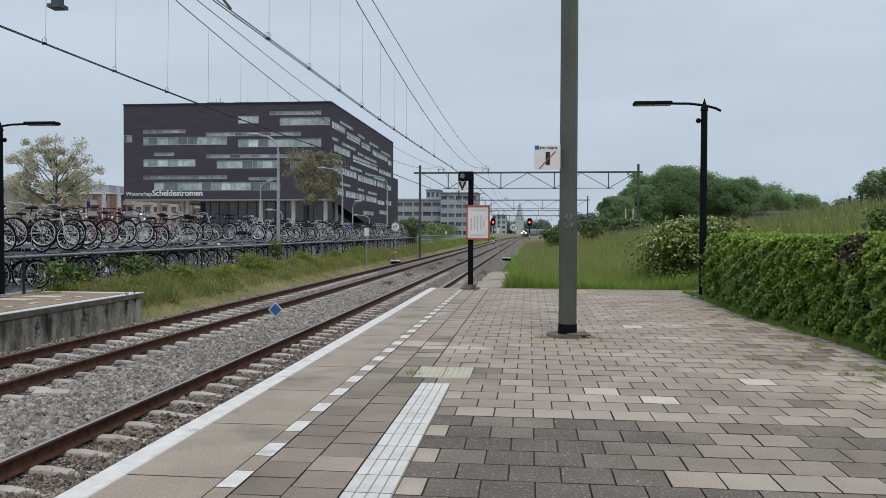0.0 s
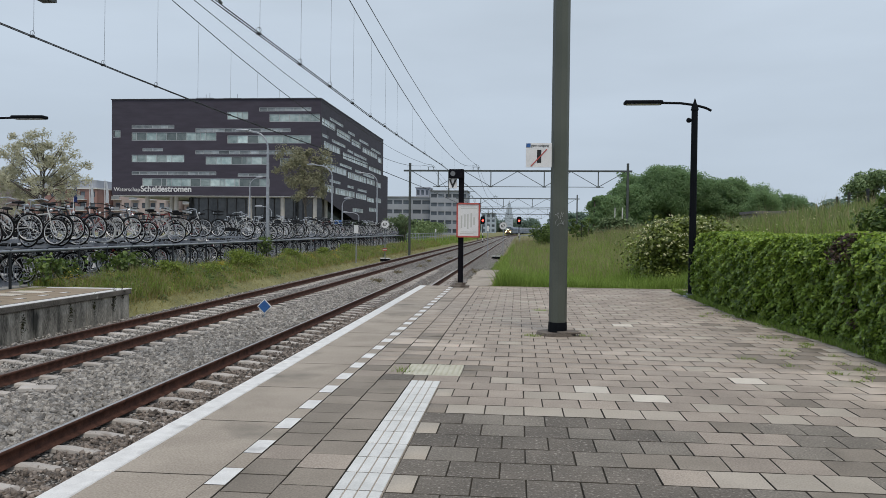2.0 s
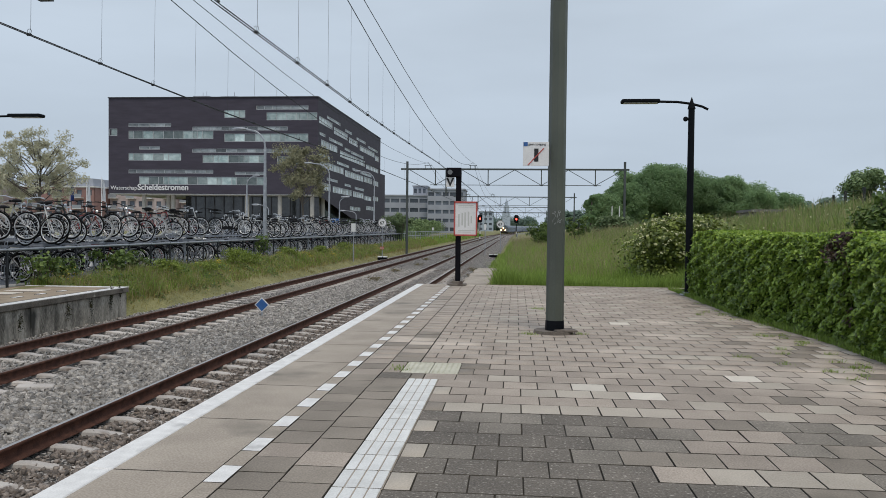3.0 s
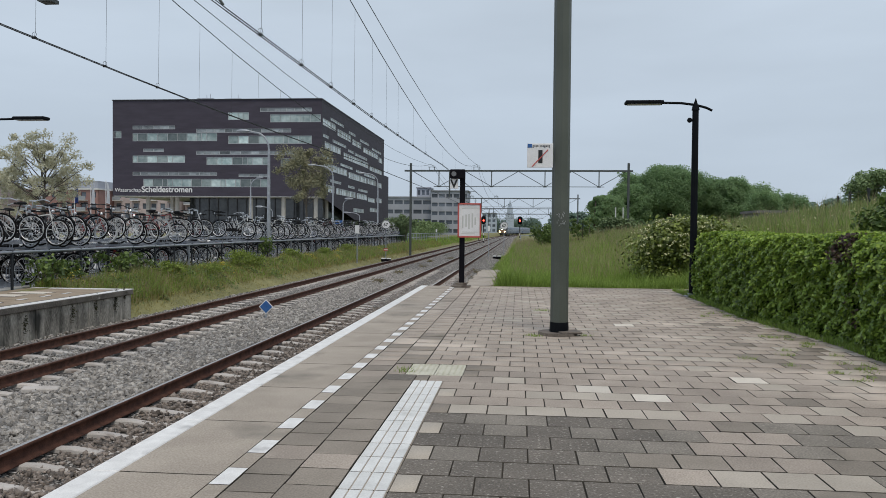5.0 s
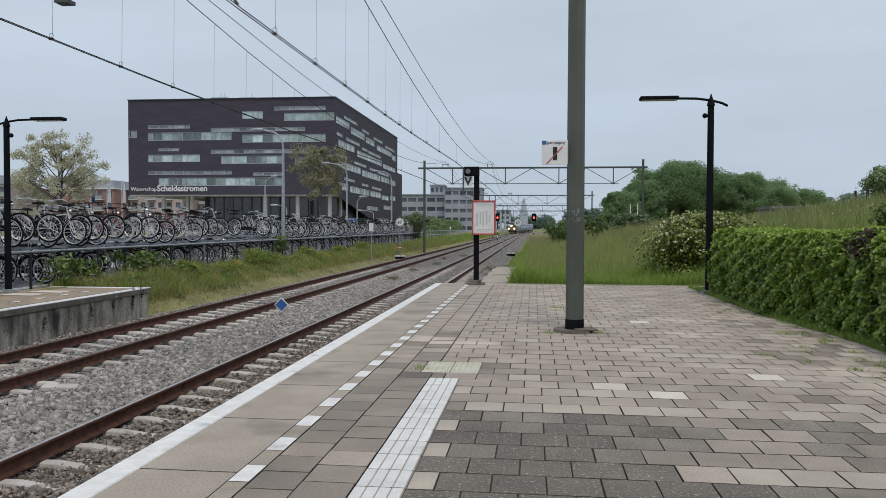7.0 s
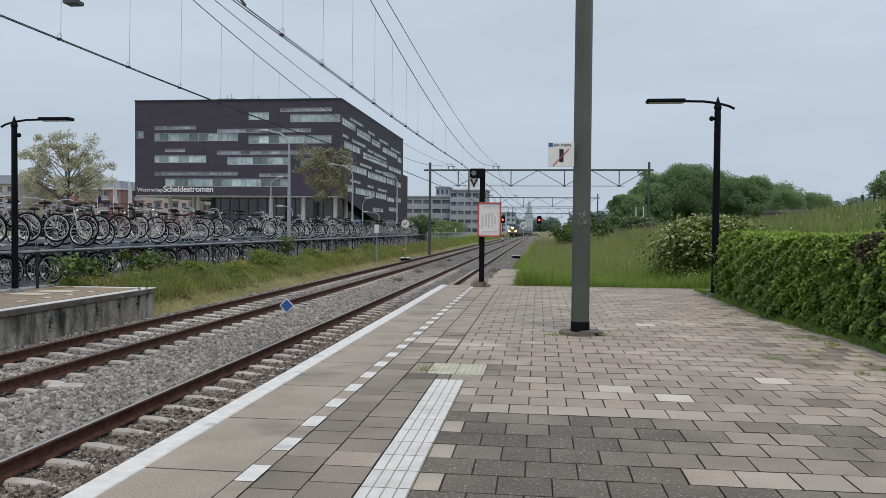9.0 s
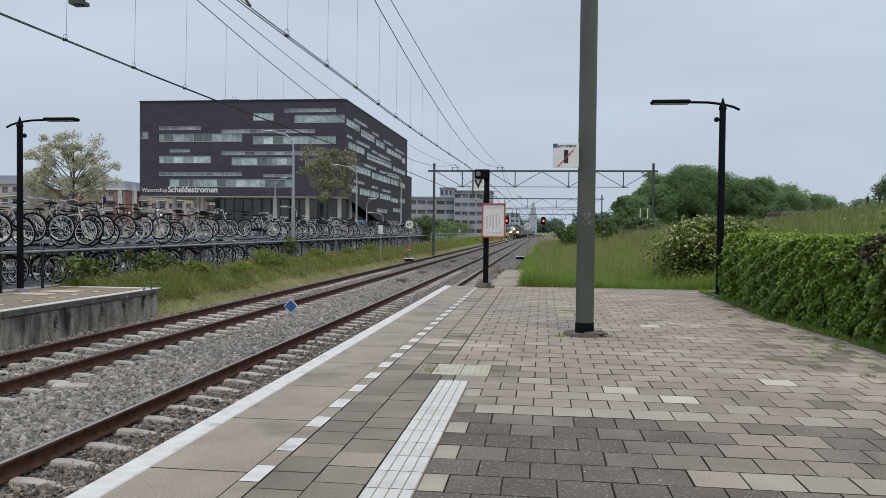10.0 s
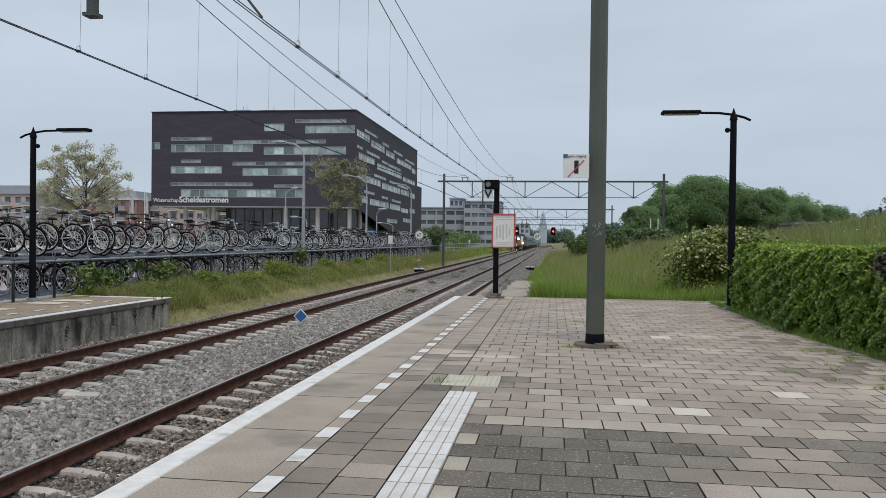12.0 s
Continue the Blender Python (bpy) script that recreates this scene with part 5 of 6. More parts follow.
def make_coach():
    co = thing("railway_coach", Matrix.Identity(4), "dark grey-blue passenger coach with a row of windows", "train coach", "coaches of the train")
    L = 26.0
    part("body", shell(B(), L, 2.85, 0.95, 3.7, 0.3), SLATE, co)
    part("roof", shell(B(), L - 0.1, 2.4, 3.55, 4.02, 0.25), COACH_ROOF, co)
    for k in range(10):
        for x in (-1.43, 1.43):
            part("window", box(B(), (x, -10.3 + 2.29 * k, 2.5), (0.03, 1.5, 0.85), 0.02), DARK_GLASS, co)
    for y in (-12.2, 12.2):
        for x in (-1.43, 1.43):
            part("door", box(B(), (x, y, 2.05), (0.035, 0.9, 2.0), 0.02), NAVY, co)
    part("underframe", box(B(), (0, 0, 0.75), (2.4, 14, 0.5), 0.05), BOGIE, co)
    part("gangway", box(B(), (0, 0, 2.2), (1.4, L + 0.55, 2.3), 0.05), BOGIE, co)
    make_bogie(co, -9.3, (-1.25, 1.25)), make_bogie(co, 9.3, (-1.25, 1.25))
    return co


LOCO = make_loco()
COACHES = [make_coach()]
for k in range(4):
    COACHES.append(copy_thing(COACHES[0], Matrix.Identity(4)))


def on_line(y):
    """The pose of a vehicle whose middle is at y on the far track."""
    y = float(y)
    d = float(swing(y + 6) - swing(y - 6)) / 12
    return pose(FAR_C + float(swing(y)), y, RAIL_Z, 0, 0, -math.degrees(math.atan(d)))


def motions():
    """The train rolls in at 19 m/s; its nose is 188 m off at the end."""
    ts = [k * 0.5 for k in range(25)]
    walk(LOCO, [(t, on_line(416 + 8.5 - 19 * t)) for t in ts])
    for k, c in enumerate(COACHES):
        walk(c, [(t, on_line(416 + 17 + 1.2 + 13 + 26.6 * k - 19 * t)) for t in ts])


# ---- fence and bicycle parking ----
YARD_Z = -0.22


def make_forecourt():
    part_ob = part("forecourt", box(B(), (-46, 52, YARD_Z - 0.1), (71.2, 120, 0.2)), PAVING)
    tagged(part_ob, "grey paved forecourt behind the fence", "pavement", kind="structure")


make_forecourt()


def make_fence():
    f = thing("fence", Matrix.Identity(4), "low dark steel fence with a pale top rail beside the verge", "fence")
    post = mesh_of(box(B(), (0, 0, 0.46), (0.055, 0.055, 1.12), 0.006), "post", FENCE_PAINT)
    y = 12.4
    while y < 91:
        o = new("post", post)
        o.parent = f
        o.matrix_basis = pose(-10.3, y, -0.25)
        y += 1.555
    part("top_rail", rod(B(), (-10.3, 8, 0.715), (-10.3, 91, 0.765), 0.034, seg=8), GALV, f, "pale galvanised top rail")
    # a second stretch of railing further along
    g = thing("railing", Matrix.Identity(4), "grey steel railing beyond the bicycle racks", "fence")
    for k in range(22):
        part("post", box(B(), (-11.5 + 0.1 * k, 92 + 2.0 * k, 0.35), (0.06, 0.06, 1.2)), GALV, g)
    for z in (0.4, 0.9):
        part("rail", rod(B(), (-11.5, 92, z), (-9.4, 134, z), 0.035, seg=6), GALV, g)


make_fence()


def ring(bm, r, t, n=20, k=5, c=(0, 0, 0)):
    """A wheel's tyre round the y axis."""
    vs = [[bm.verts.new((c[0] + (r + t * math.cos(b)) * math.cos(a), c[1] + t * math.sin(b), c[2] + (r + t * math.cos(b)) * math.sin(a)))
           for b in [j * 2 * math.pi / k for j in range(k)]] for a in [i * 2 * math.pi / n for i in range(n)]]
    for i in range(n):
        for j in range(k):
            bm.faces.new((vs[i][j], vs[(i + 1) % n][j], vs[(i + 1) % n][(j + 1) % k], vs[i][(j + 1) % k]))
    return bm


def make_bicycle(paint, label, tall, basket, pale_tyre, bar=None):
    """A Dutch city bicycle along x, front at +x, wheels on z = 0."""
    b = thing("bicycle", Matrix.Identity(4), label, "bicycle", "parked bicycles")
    R = 0.335
    tyre = mesh_of(ring(B(), R, 0.022), "tyre", GREY_PRINT if pale_tyre else TYRE, True)
    bm = ring(B(), R - 0.032, 0.013, 18, 4)
    for k in range(14):
        a = k * 2 * math.pi / 14
        rod(bm, (0.02 * math.sin(a * 3), 0.02 * (-1) ** k, 0), ((R - 0.03) * math.cos(a), 0, (R - 0.03) * math.sin(a)), 0.0035, seg=3)
    rod(bm, (0, -0.04, 0), (0, 0.04, 0), 0.025, seg=6)
    spokes = mesh_of(bm, "rim_and_spokes", SPOKE)
    for x, nm in ((0.54, "front_wheel"), (-0.54, "rear_wheel")):
        w = new(nm, tyre)
        w.parent = b
        w.matrix_basis = pose(x, 0, R + 0.022)
        s = new("rim_and_spokes", spokes)
        s.parent = w
    ax, bb, st, hd = (-0.54, 0, 0.357), (-0.05, 0, 0.30), (-0.20, 0, 0.80), (0.36, 0, 0.84)
    bm = B()
    rod(bm, bb, st, 0.018, seg=6), rod(bm, bb, (0.40, 0, 0.68), 0.020, seg=6), rod(bm, (0.33, 0, 0.93), (0.42, 0, 0.62), 0.020, seg=6)
    if tall:
        rod(bm, st, hd, 0.017, seg=6)
    else:
        rod(bm, (-0.10, 0, 0.47), (0.385, 0, 0.78), 0.017, seg=6)
    for s in (-0.05, 0.05):
        rod(bm, ax[:1] + (s,) + ax[2:], (bb[0], s * 0.4, bb[2]), 0.010, seg=5)
        rod(bm, ax[:1] + (s,) + ax[2:], (st[0], s * 0.4, st[2] - 0.05), 0.009, seg=5)
        bend(bm, [(0.42, s * 0.6, 0.64), (0.47, s, 0.52), (0.54, s, 0.357)], 0.011, 5)
    part("frame", bm, paint, b)
    part("chain_case", box(B(), (-0.28, -0.06, 0.33), (0.62, 0.025, 0.14), 0.01), SADDLE, b)
    bm = bend(B(), [(0.0, -0.27, 1.04), (0.16, -0.25, 1.09), (0.30, -0.12, 1.07), (0.33, 0, 1.06), (0.30, 0.12, 1.07), (0.16, 0.25, 1.09), (0.0, 0.27, 1.04)] if not tall else
              [(0.16, -0.3, 1.04), (0.30, -0.25, 1.03), (0.33, 0, 1.01), (0.30, 0.25, 1.03), (0.16, 0.3, 1.04)], 0.013, 6)
    part("handlebar", bm, bar or SADDLE, b)
    part("stem", rod(B(), (0.33, 0, 0.9), (0.31, 0, 1.05), 0.014, seg=6), CHROME, b)
    part("lamp", ball(B(), (0.42, 0, 0.92), 0.045, 8), CHROME, b)
    bm = ball(B(), (-0.27, 0, 0.965), 0.12, 10, (1.1, 0.75, 0.35))
    box(bm, (-0.16, 0, 0.955), (0.16, 0.06, 0.05), 0.01)
    rod(bm, (-0.2, 0, 0.78), (-0.24, 0, 0.95), 0.014, seg=6)
    part("saddle", bm, SADDLE, b)
    for x0, lo, hi, nm in ((0.54, 20, 150, "front_mudguard"), (-0.54, 10, 170, "rear_mudguard")):
        bm = B()
        prev = None
        for k in range(8):
            a = radians(lo + (hi - lo) * k / 7)
            q = [bm.verts.new((x0 + 0.375 * math.cos(a), s, 0.357 + 0.375 * math.sin(a))) for s in (-0.025, 0.025)]
            if prev:
                bm.faces.new((prev[0], prev[1], q[1], q[0]))
            prev = q
        bmesh.ops.solidify(bm, geom=bm.faces[:], thickness=0.004)
        part(nm, bm, SADDLE, b)
    bm = box(B(), (-0.55, 0, 0.785), (0.36, 0.02, 0.01))
    for s in (-0.05, 0.05):
        rod(bm, (-0.54, s, 0.36), (-0.62, s, 0.77), 0.006, seg=4), rod(bm, (-0.74, s, 0.785), (-0.36, s, 0.785), 0.007, seg=4)
    part("carrier", bm, SADDLE, b)
    if basket:
        part("basket", box(box(B(), (0.52, 0, 0.90), (0.32, 0.4, 0.02)), (0.52, 0, 1.02), (0.34, 0.42, 0.02)), SADDLE, b)
    return b


def make_rack():
    """One bay of a two-tier bicycle rack, 4.8 m long along y."""
    r = thing("bicycle_rack", Matrix.Identity(4), "two-tier grey steel bicycle rack bay with wheel channels", "bicycle rack", "bays of the two-tier rack")
    for x in (-11.0, -12.6):
        for y in (0.1,):
            part("post", box(B(), (x, y, 0.28), (0.09, 0.09, 1.0), 0.006), GALV, r)
        part("beam", box(B(), (x, 2.4, 0.68), (0.08, 4.8, 0.10), 0.006), FENCE_PAINT, r)
    part("kick_beam", box(B(), (-10.75, 2.4, 0.70), (0.05, 4.8, 0.05), 0.004), RACK_STEEL, r)
    ch = B()
    for s in (-0.045, 0.045):
        box(ch, (-11.75, s, 0.935), (2.0, 0.008, 0.06))
    box(ch, (-11.75, 0, 0.912), (2.0, 0.09, 0.012))
    bend(ch, [(-10.8, -0.05, 0.93), (-10.76, -0.05, 1.22), (-10.74, 0.05, 1.22), (-10.8, 0.05, 0.93)], 0.011, 5)
    ch = mesh_of(ch, "wheel_channel", RACK_STEEL)
    lo = B()
    for s in (-0.045, 0.045):
        box(lo, (-11.75, s, 0.03), (2.0, 0.008, 0.06))
    bend(lo, [(-10.9, -0.06, 0.0), (-10.88, -0.06, 0.5), (-10.88, 0.06, 0.5), (-10.9, 0.06, 0.0)], 0.011, 5)
    lo = mesh_of(lo, "lower_channel", RACK_STEEL)
    for k in range(12):
        for me, z in ((ch, 0.0), (lo, YARD_Z)):
            o = new(me.name, me)
            o.parent = r
            o.matrix_basis = pose(0, 0.2 + 0.4 * k, z - (0.16 if k % 2 and me == ch else 0))
    return r


rack = make_rack()
rack.matrix_basis = pose(0, 11.5, 0)
for k in range(1, 16):
    copy_thing(rack, pose(0, 11.5 + 4.8 * k, 0))


def paint(name, c):
    return surface(name, tuple(v * 0.8 for v in c), tuple(v * 1.15 for v in c), 8, 0.4, 0.03)


BIKES = [
    make_bicycle(paint("black_bicycle_paint", (0.02, 0.02, 0.022)), "black city bicycle with a high frame parked in the rack", True, False, False),
    make_bicycle(paint("silver_bicycle_paint", (0.42, 0.43, 0.44)), "silver city bicycle with a low frame parked in the rack", False, False, False, CHROME),
    make_bicycle(paint("anthracite_bicycle_paint", (0.05, 0.055, 0.065)), "dark grey city bicycle with a low frame in the rack", False, True, False),
    make_bicycle(paint("red_bicycle_paint", (0.22, 0.03, 0.028)), "red city bicycle with a high frame parked in the rack", True, False, True),
    make_bicycle(paint("navy_bicycle_paint", (0.02, 0.035, 0.09)), "dark blue city bicycle with a low frame in the rack", False, False, False),
    make_bicycle(paint("white_bicycle_paint", (0.62, 0.62, 0.60)), "white city bicycle with a high frame parked in the rack", True, False, False, CHROME),
]


def park_bicycles():
    rng = random.Random(31)
    spots = []
    for k in range(184):
        y = 11.7 + 0.4 * k
        full = 0.6 if y < 26 else (0.3 if y < 40 else (0.52 if y < 62 else 0.3))
        if rng.random() < full:
            spots.append((y, 0.945 - (0.16 if (k % 12) % 2 else 0), -11.3 + rng.uniform(-0.2, 0.25), 0.55))
        if rng.random() < (0.82 if y < 60 else 0.7):
            spots.append((y + 0.15, YARD_Z + 0.01, -11.75 + rng.uniform(-0.7, 0.45), 0.5))
    for k in range(70):
        y = 14 + 0.75 * k
        if rng.random() < 0.5:
            spots.append((y, YARD_Z + 0.01, -15.2 + rng.uniform(-0.3, 0.3), 0.5))
    first = dict.fromkeys(range(len(BIKES)), True)
    for y, z, x, p in spots:
        k = rng.choices(range(6), (32, 30, 14, 7, 5, 14))[0]
        m = pose(x, y + rng.uniform(-0.08, 0.08), z, rng.uniform(-10, 10), rng.uniform(-4, 2), (0 if rng.random() < 0.6 else 180) + rng.gauss(0, 9))
        if first[k]:
            BIKES[k].matrix_basis = m @ Matrix.Scale(1.09, 4)
            first[k] = False
        else:
            copy_thing(BIKES[k], m)


park_bicycles()


# ---- grass, weeds and flowers ----
def make_grass():
    rng = np.random.default_rng(77)

    def patch(name, n, x0, x1, y0, y1, h, mat, label, width=0.010, power=1.6, lean=0.35, keep=None):
        y = y0 + (y1 - y0) * rng.random(n) ** power
        x = x0 + (x1 - x0) * rng.random(n)
        x = x + swing(y)
        if keep is not None:
            k = keep(x, y)
            x, y = x[k], y[k]
        wide = width * np.maximum(1, y / 30)
        clump = 0.45 + 0.55 * (1 + np.sin(x * 2.1 + np.sin(y * 1.3) * 2) * np.sin(y * 1.1 + x)) * (1 + 0.4 * np.sin(y * 0.37 + x * 0.8))
        o = new(name, blades(name, np.c_[x, y], ground_z(x, y) - 0.02, h * clump, mat, rng, wide, lean))
        tagged(o, label, "grass", kind="stuff")

    patch("verge_grass", 30000, -10.25, -8.55, 19.4, 95, 0.21, BLADE, "rough green verge grass below the fence", 0.009, 1.5)
    patch("verge_grass", 21000, -10.2, -8.45, 19.4, 110, 0.2, DRY, "yellowed dry grass on the verge", 0.009, 1.5)
    patch("verge_grass", 5000, -8.9, -8.05, 19.4, 90, 0.09, DRY, "short dry grass thinning out along the ballast", 0.009, 1.5)
    patch("verge_grass", 9000, -11.5, -8.4, 90, 260, 0.3, BLADE, "rough grass beside the distant line", 0.012, 1.3)
    patch("verge_grass", 5000, -10.2, -8.4, 19.4, 95, 0.36, SEED, "straw-coloured grass stalks on the verge", 0.006, 1.5)
    patch("meadow_grass", 80000, 1.85, 12.5, 19.35, 80, 0.36, BLADE, "tall fresh meadow grass beyond the platform end", 0.006, 1.7)
    patch("meadow_grass", 24000, 2.1, 12.0, 23.0, 90, 0.56, SEED, "tall pale seeding grass in the meadow", 0.004, 1.3, 0.25)
    patch("bank_grass", 56000, 7.4, 26, 6, 100, 0.40, BANK_BLADE, "tall grass on the sloping bank behind the hedge", 0.009, 1.2)
    patch("bank_grass", 9000, 7.4, 26, 6, 100, 0.58, SEED, "pale seeding grass on the bank", 0.007, 1.2, 0.25)
    patch("track_weeds", 5000, 0.75, 2.1, 19.4, 75, 0.2, BLADE, "sparse weeds in the gravel beside the near track", 0.007, 1.4)
    # broad-leaved weeds in clumps on the verge
    for name, mat, n, s in (("verge_weeds", ELDER, 150, 0.05), ("verge_weeds", DRY, 90, 0.035), ("verge_weeds", YELLOW, 14, 0.03)):
        cy = 19.5 + 60 * rng.random(n) ** 1.4
        cx = rng.uniform(-10.1, -8.5, n)
        r = rng.uniform(0.12, 0.4, n)
        q = rng.normal(size=(n, 90, 3)) * 0.5
        x, y = cx[:, None] + q[:, :, 0] * r[:, None], cy[:, None] + q[:, :, 1] * r[:, None] * 1.4
        z = ground_z(x, y) + np.abs(q[:, :, 2]) * r[:, None] * 0.7 + (0.12 if mat == YELLOW else 0)
        o = new(name, leaf_cloud(name, np.stack([x, y, z], -1).reshape(-1, 3), s, mat, rng, np.tile([0, -0.3, 1.0], (n * 90, 1))))
        tagged(o, "clumps of broad-leaved weeds on the verge", "weeds", kind="stuff")
    # hedge foot and tufts between the tiles
    y = rng.uniform(5, 18.8, 5200)
    x = 6.04 + rng.exponential(0.10, 5200) - 0.07 + 0.30 * smooth01((13.5 - y) / 4.0)
    o = new("hedge_foot_grass", blades("hedge_foot_grass", np.c_[x, y], 0 * x - 0.02, 0.11, BLADE, rng, 0.005))
    tagged(o, "grass tufts at the foot of the hedge", "grass", kind="stuff")
    c = np.array([(2.55, 10.3), (2.62, 10.25), (1.29, 7.5), (1.28, 7.62), (2.75, 13.6), (2.85, 13.55), (6.0, 16.9), (6.2, 16.95), (4.9, 8.8), (5.4, 9.1), (5.5, 8.0), (3.3, 10.4), (5.8, 8.6), (5.2, 8.4)])
    c = np.r_[c, np.c_[6.05 - np.abs(rng.normal(size=34)) * 0.28, rng.uniform(7.4, 15.5, 34)]]
    k = rng.integers(0, len(c), 1500)
    xy = c[k] + rng.normal(size=(1500, 2)) * [0.045, 0.022]
    o = new("joint_weeds", blades("joint_weeds", xy, 0 * xy[:, 0] - 0.006, 0.045, BLADE, rng, 0.003, 0.9))
    tagged(o, "small weeds growing between the paving tiles", "weeds", kind="stuff")
    # yellow and white flowers
    for name, mat, n, box_, zf, s, label in (("yellow_flowers", YELLOW, 300, (-10.0, -8.4, 19.5, 80), 0.27, 0.035, "small yellow wild flowers on the verge"),
                                            ("white_flowers", BLOSSOM, 700, (9, 22, 14, 60), 0.55, 0.06, "white cow parsley heads on the bank")):
        y = box_[2] + (box_[3] - box_[2]) * rng.random(n)
        x = rng.uniform(box_[0], box_[1], n)
        near = np.sin(x * 1.3 + y * 0.45) + np.sin(y * 0.7) > 0.2
        x, y = x[near], y[near]
        o = new(name, leaf_cloud(name, np.c_[x, y, ground_z(x, y) + zf * rng.uniform(0.6, 1.2, len(x))], s, mat, rng, np.tile([0, -0.4, 1.0], (len(x), 1)), 1.0))
        tagged(o, label, "flowers", kind="stuff")
    # flower clusters of the bushes
    pts = []
    for cx, cy, cz_, r, n in ((6.9, 21.6, 0.95, 1.5, 95),):
        d = rng.normal(size=(n, 3))
        d /= np.linalg.norm(d, axis=1)[:, None]
        d[:, 2] = np.abs(d[:, 2]) * 0.9 - 0.15
        c = d * r * rng.uniform(0.85, 1.12, (n, 1)) * [1, 1, 0.75] + [cx, cy, cz_]
        pts.append((c[:, None] + rng.normal(size=(n, 7, 3)) * [0.04, 0.04, 0.018]).reshape(-1, 3))
    o = new("bush_blossom", leaf_cloud("bush_blossom", np.concatenate(pts), 0.042, BLOSSOM, rng, np.tile([0, -0.7, 0.9], (sum(map(len, pts)), 1)), 1.0))
    tagged(o, "pale flower clusters on the wild bush", "blossom", kind="stuff")


YOUNG_WEED = leaf_mat("young_weed_leaf", (0.12, 0.18, 0.03), (0.36, 0.44, 0.09), 0.55, 0.35)
YELLOW = leaf_mat("yellow_petals", (0.45, 0.34, 0.03), (0.65, 0.52, 0.06), 0.6, 0.2)
make_grass()
# weeds climbing the fence
for k, (wy, wh) in enumerate(((19.6, 0.95), (20.6, 0.8), (23.6, 1.0), (24.6, 0.9), (38.5, 1.5))):
    make_tree("bush", -10.05, wy, wh, 0.42, ELDER, "leafy weed shrub growing against the fence", 300 + k, 420, 0.09, 0.02, 0.1, stems=4, base=-0.25, group="shrubs along the fence")


for k, (wx, wy, wh) in enumerate(((-9.75, 32.5, 0.75), (-9.5, 34.0, 0.6), (-9.6, 26.0, 0.5), (-9.8, 41.0, 0.55), (-9.7, 47.5, 0.5), (-9.4, 29.0, 0.35), (-9.9, 55.0, 0.6))):
    make_tree("bush", wx, wy, wh, 0.6, YOUNG_WEED, "lush yellow-green weed clump on the verge", 330 + k, 900, 0.06, 0.012, 0.08, stems=5, base=float(ground_z(wx, wy)), group="weed clumps on the verge")


# ---- line-side signs and signals ----
DRYBUSH = leaf_mat("brownish_weed_leaf", (0.10, 0.075, 0.03), (0.22, 0.18, 0.07), 0.7, 0.2)
def make_diamond():
    s = thing("blue_diamond_marker", pose(-3.95, 19.3, -0.95), "small blue diamond marker with white rim between the tracks", "sign")
    part("stake", box(B(), (0, 0.012, 0.14), (0.03, 0.02, 0.4)), GALV, s)
    for sz, m, y, nm in ((0.27, WHITE, 0, "rim"), (0.225, BLUE, -0.008, "face")):
        bm = box(B(), (0, 0, 0), (sz, 0.012, sz), 0.003)
        bm.transform(Matrix.Translation((0, y, 0.345)) @ Matrix.Rotation(radians(45), 4, "Y"))
        part(nm, bm, m, s)


def make_round_sign(x, y, zc, r, label):
    g = float(ground_z(x, y)) - 0.1
    s = thing("distance_sign", pose(x, y, g), label, "sign", "round white track signs")
    part("post", rod(B(), (0, 0.02, 0), (0, 0.02, zc - g), 0.035, seg=8), GALV, s)
    d = part("disc", rod(B(), (0, 0.0, zc - g), (0, -0.02, zc - g), r, seg=28), WHITE, s)
    part("ring", ring(B(), r - 0.03, 0.022, 28, 5, (0, -0.012, zc - g)), BLACK, d)
    text("number", "67", r * 1.0, (-r * 0.56, -0.026, zc - g - r * 0.36), d, BLACK, 0.004)


def make_board_post(x, y, top, label, w=0.3, h=0.55, mat=None):
    g = float(ground_z(x, y)) - 0.1
    s = thing("marker_post", pose(x, y, g), label, "marker post", "white marker posts")
    part("post", rod(B(), (0, 0.02, 0), (0, 0.02, top - g), 0.035, seg=8), mat or GALV, s)
    part("board", box(B(), (0, -0.01, top - g - h / 2), (w, 0.02, h), 0.004), WHITE, s)


def make_track_box(x, y, label):
    s = thing("track_box", pose(x, y, -1.0), label, "trackside box", "low trackside boxes")
    part("body", box(B(), (0, 0, 0.10), (0.7, 0.4, 0.2), 0.03), SIGNAL_PAINT, s)
    for d in (-0.2, 0.2):
        part("cover", box(B(), (d, 0, 0.23), (0.3, 0.36, 0.08), 0.02), WHITE, s)


def make_light_signal(x, y, label):
    x = x + float(swing(y))
    s = thing("light_signal", pose(x, y, -1.05), label, "railway signal", "red light signals")
    for k in range(5):
        part("post_band", rod(B(), (0, 0, 0.5 * k), (0, 0, 0.5 * k + 0.5), 0.09, seg=8), WHITE if k % 2 else BLACK, s)
    part("post", rod(B(), (0, 0, 2.5), (0, 0, 3.4), 0.08, seg=8), SIGNAL_PAINT, s)
    h = part("head", box(B(), (0, 0, 4.4), (0.85, 0.25, 1.5), 0.2), SIGNAL_PAINT, s)
    part("lens", rod(B(), (0, -0.16, 4.35), (0, -0.13, 4.35), 0.17, seg=16), RED_GLOW, h, "lit red lens")
    for z in (4.75, 3.95):
        part("lens", rod(B(), (0, -0.16, z), (0, -0.13, z), 0.12, seg=12), BLACK, h)


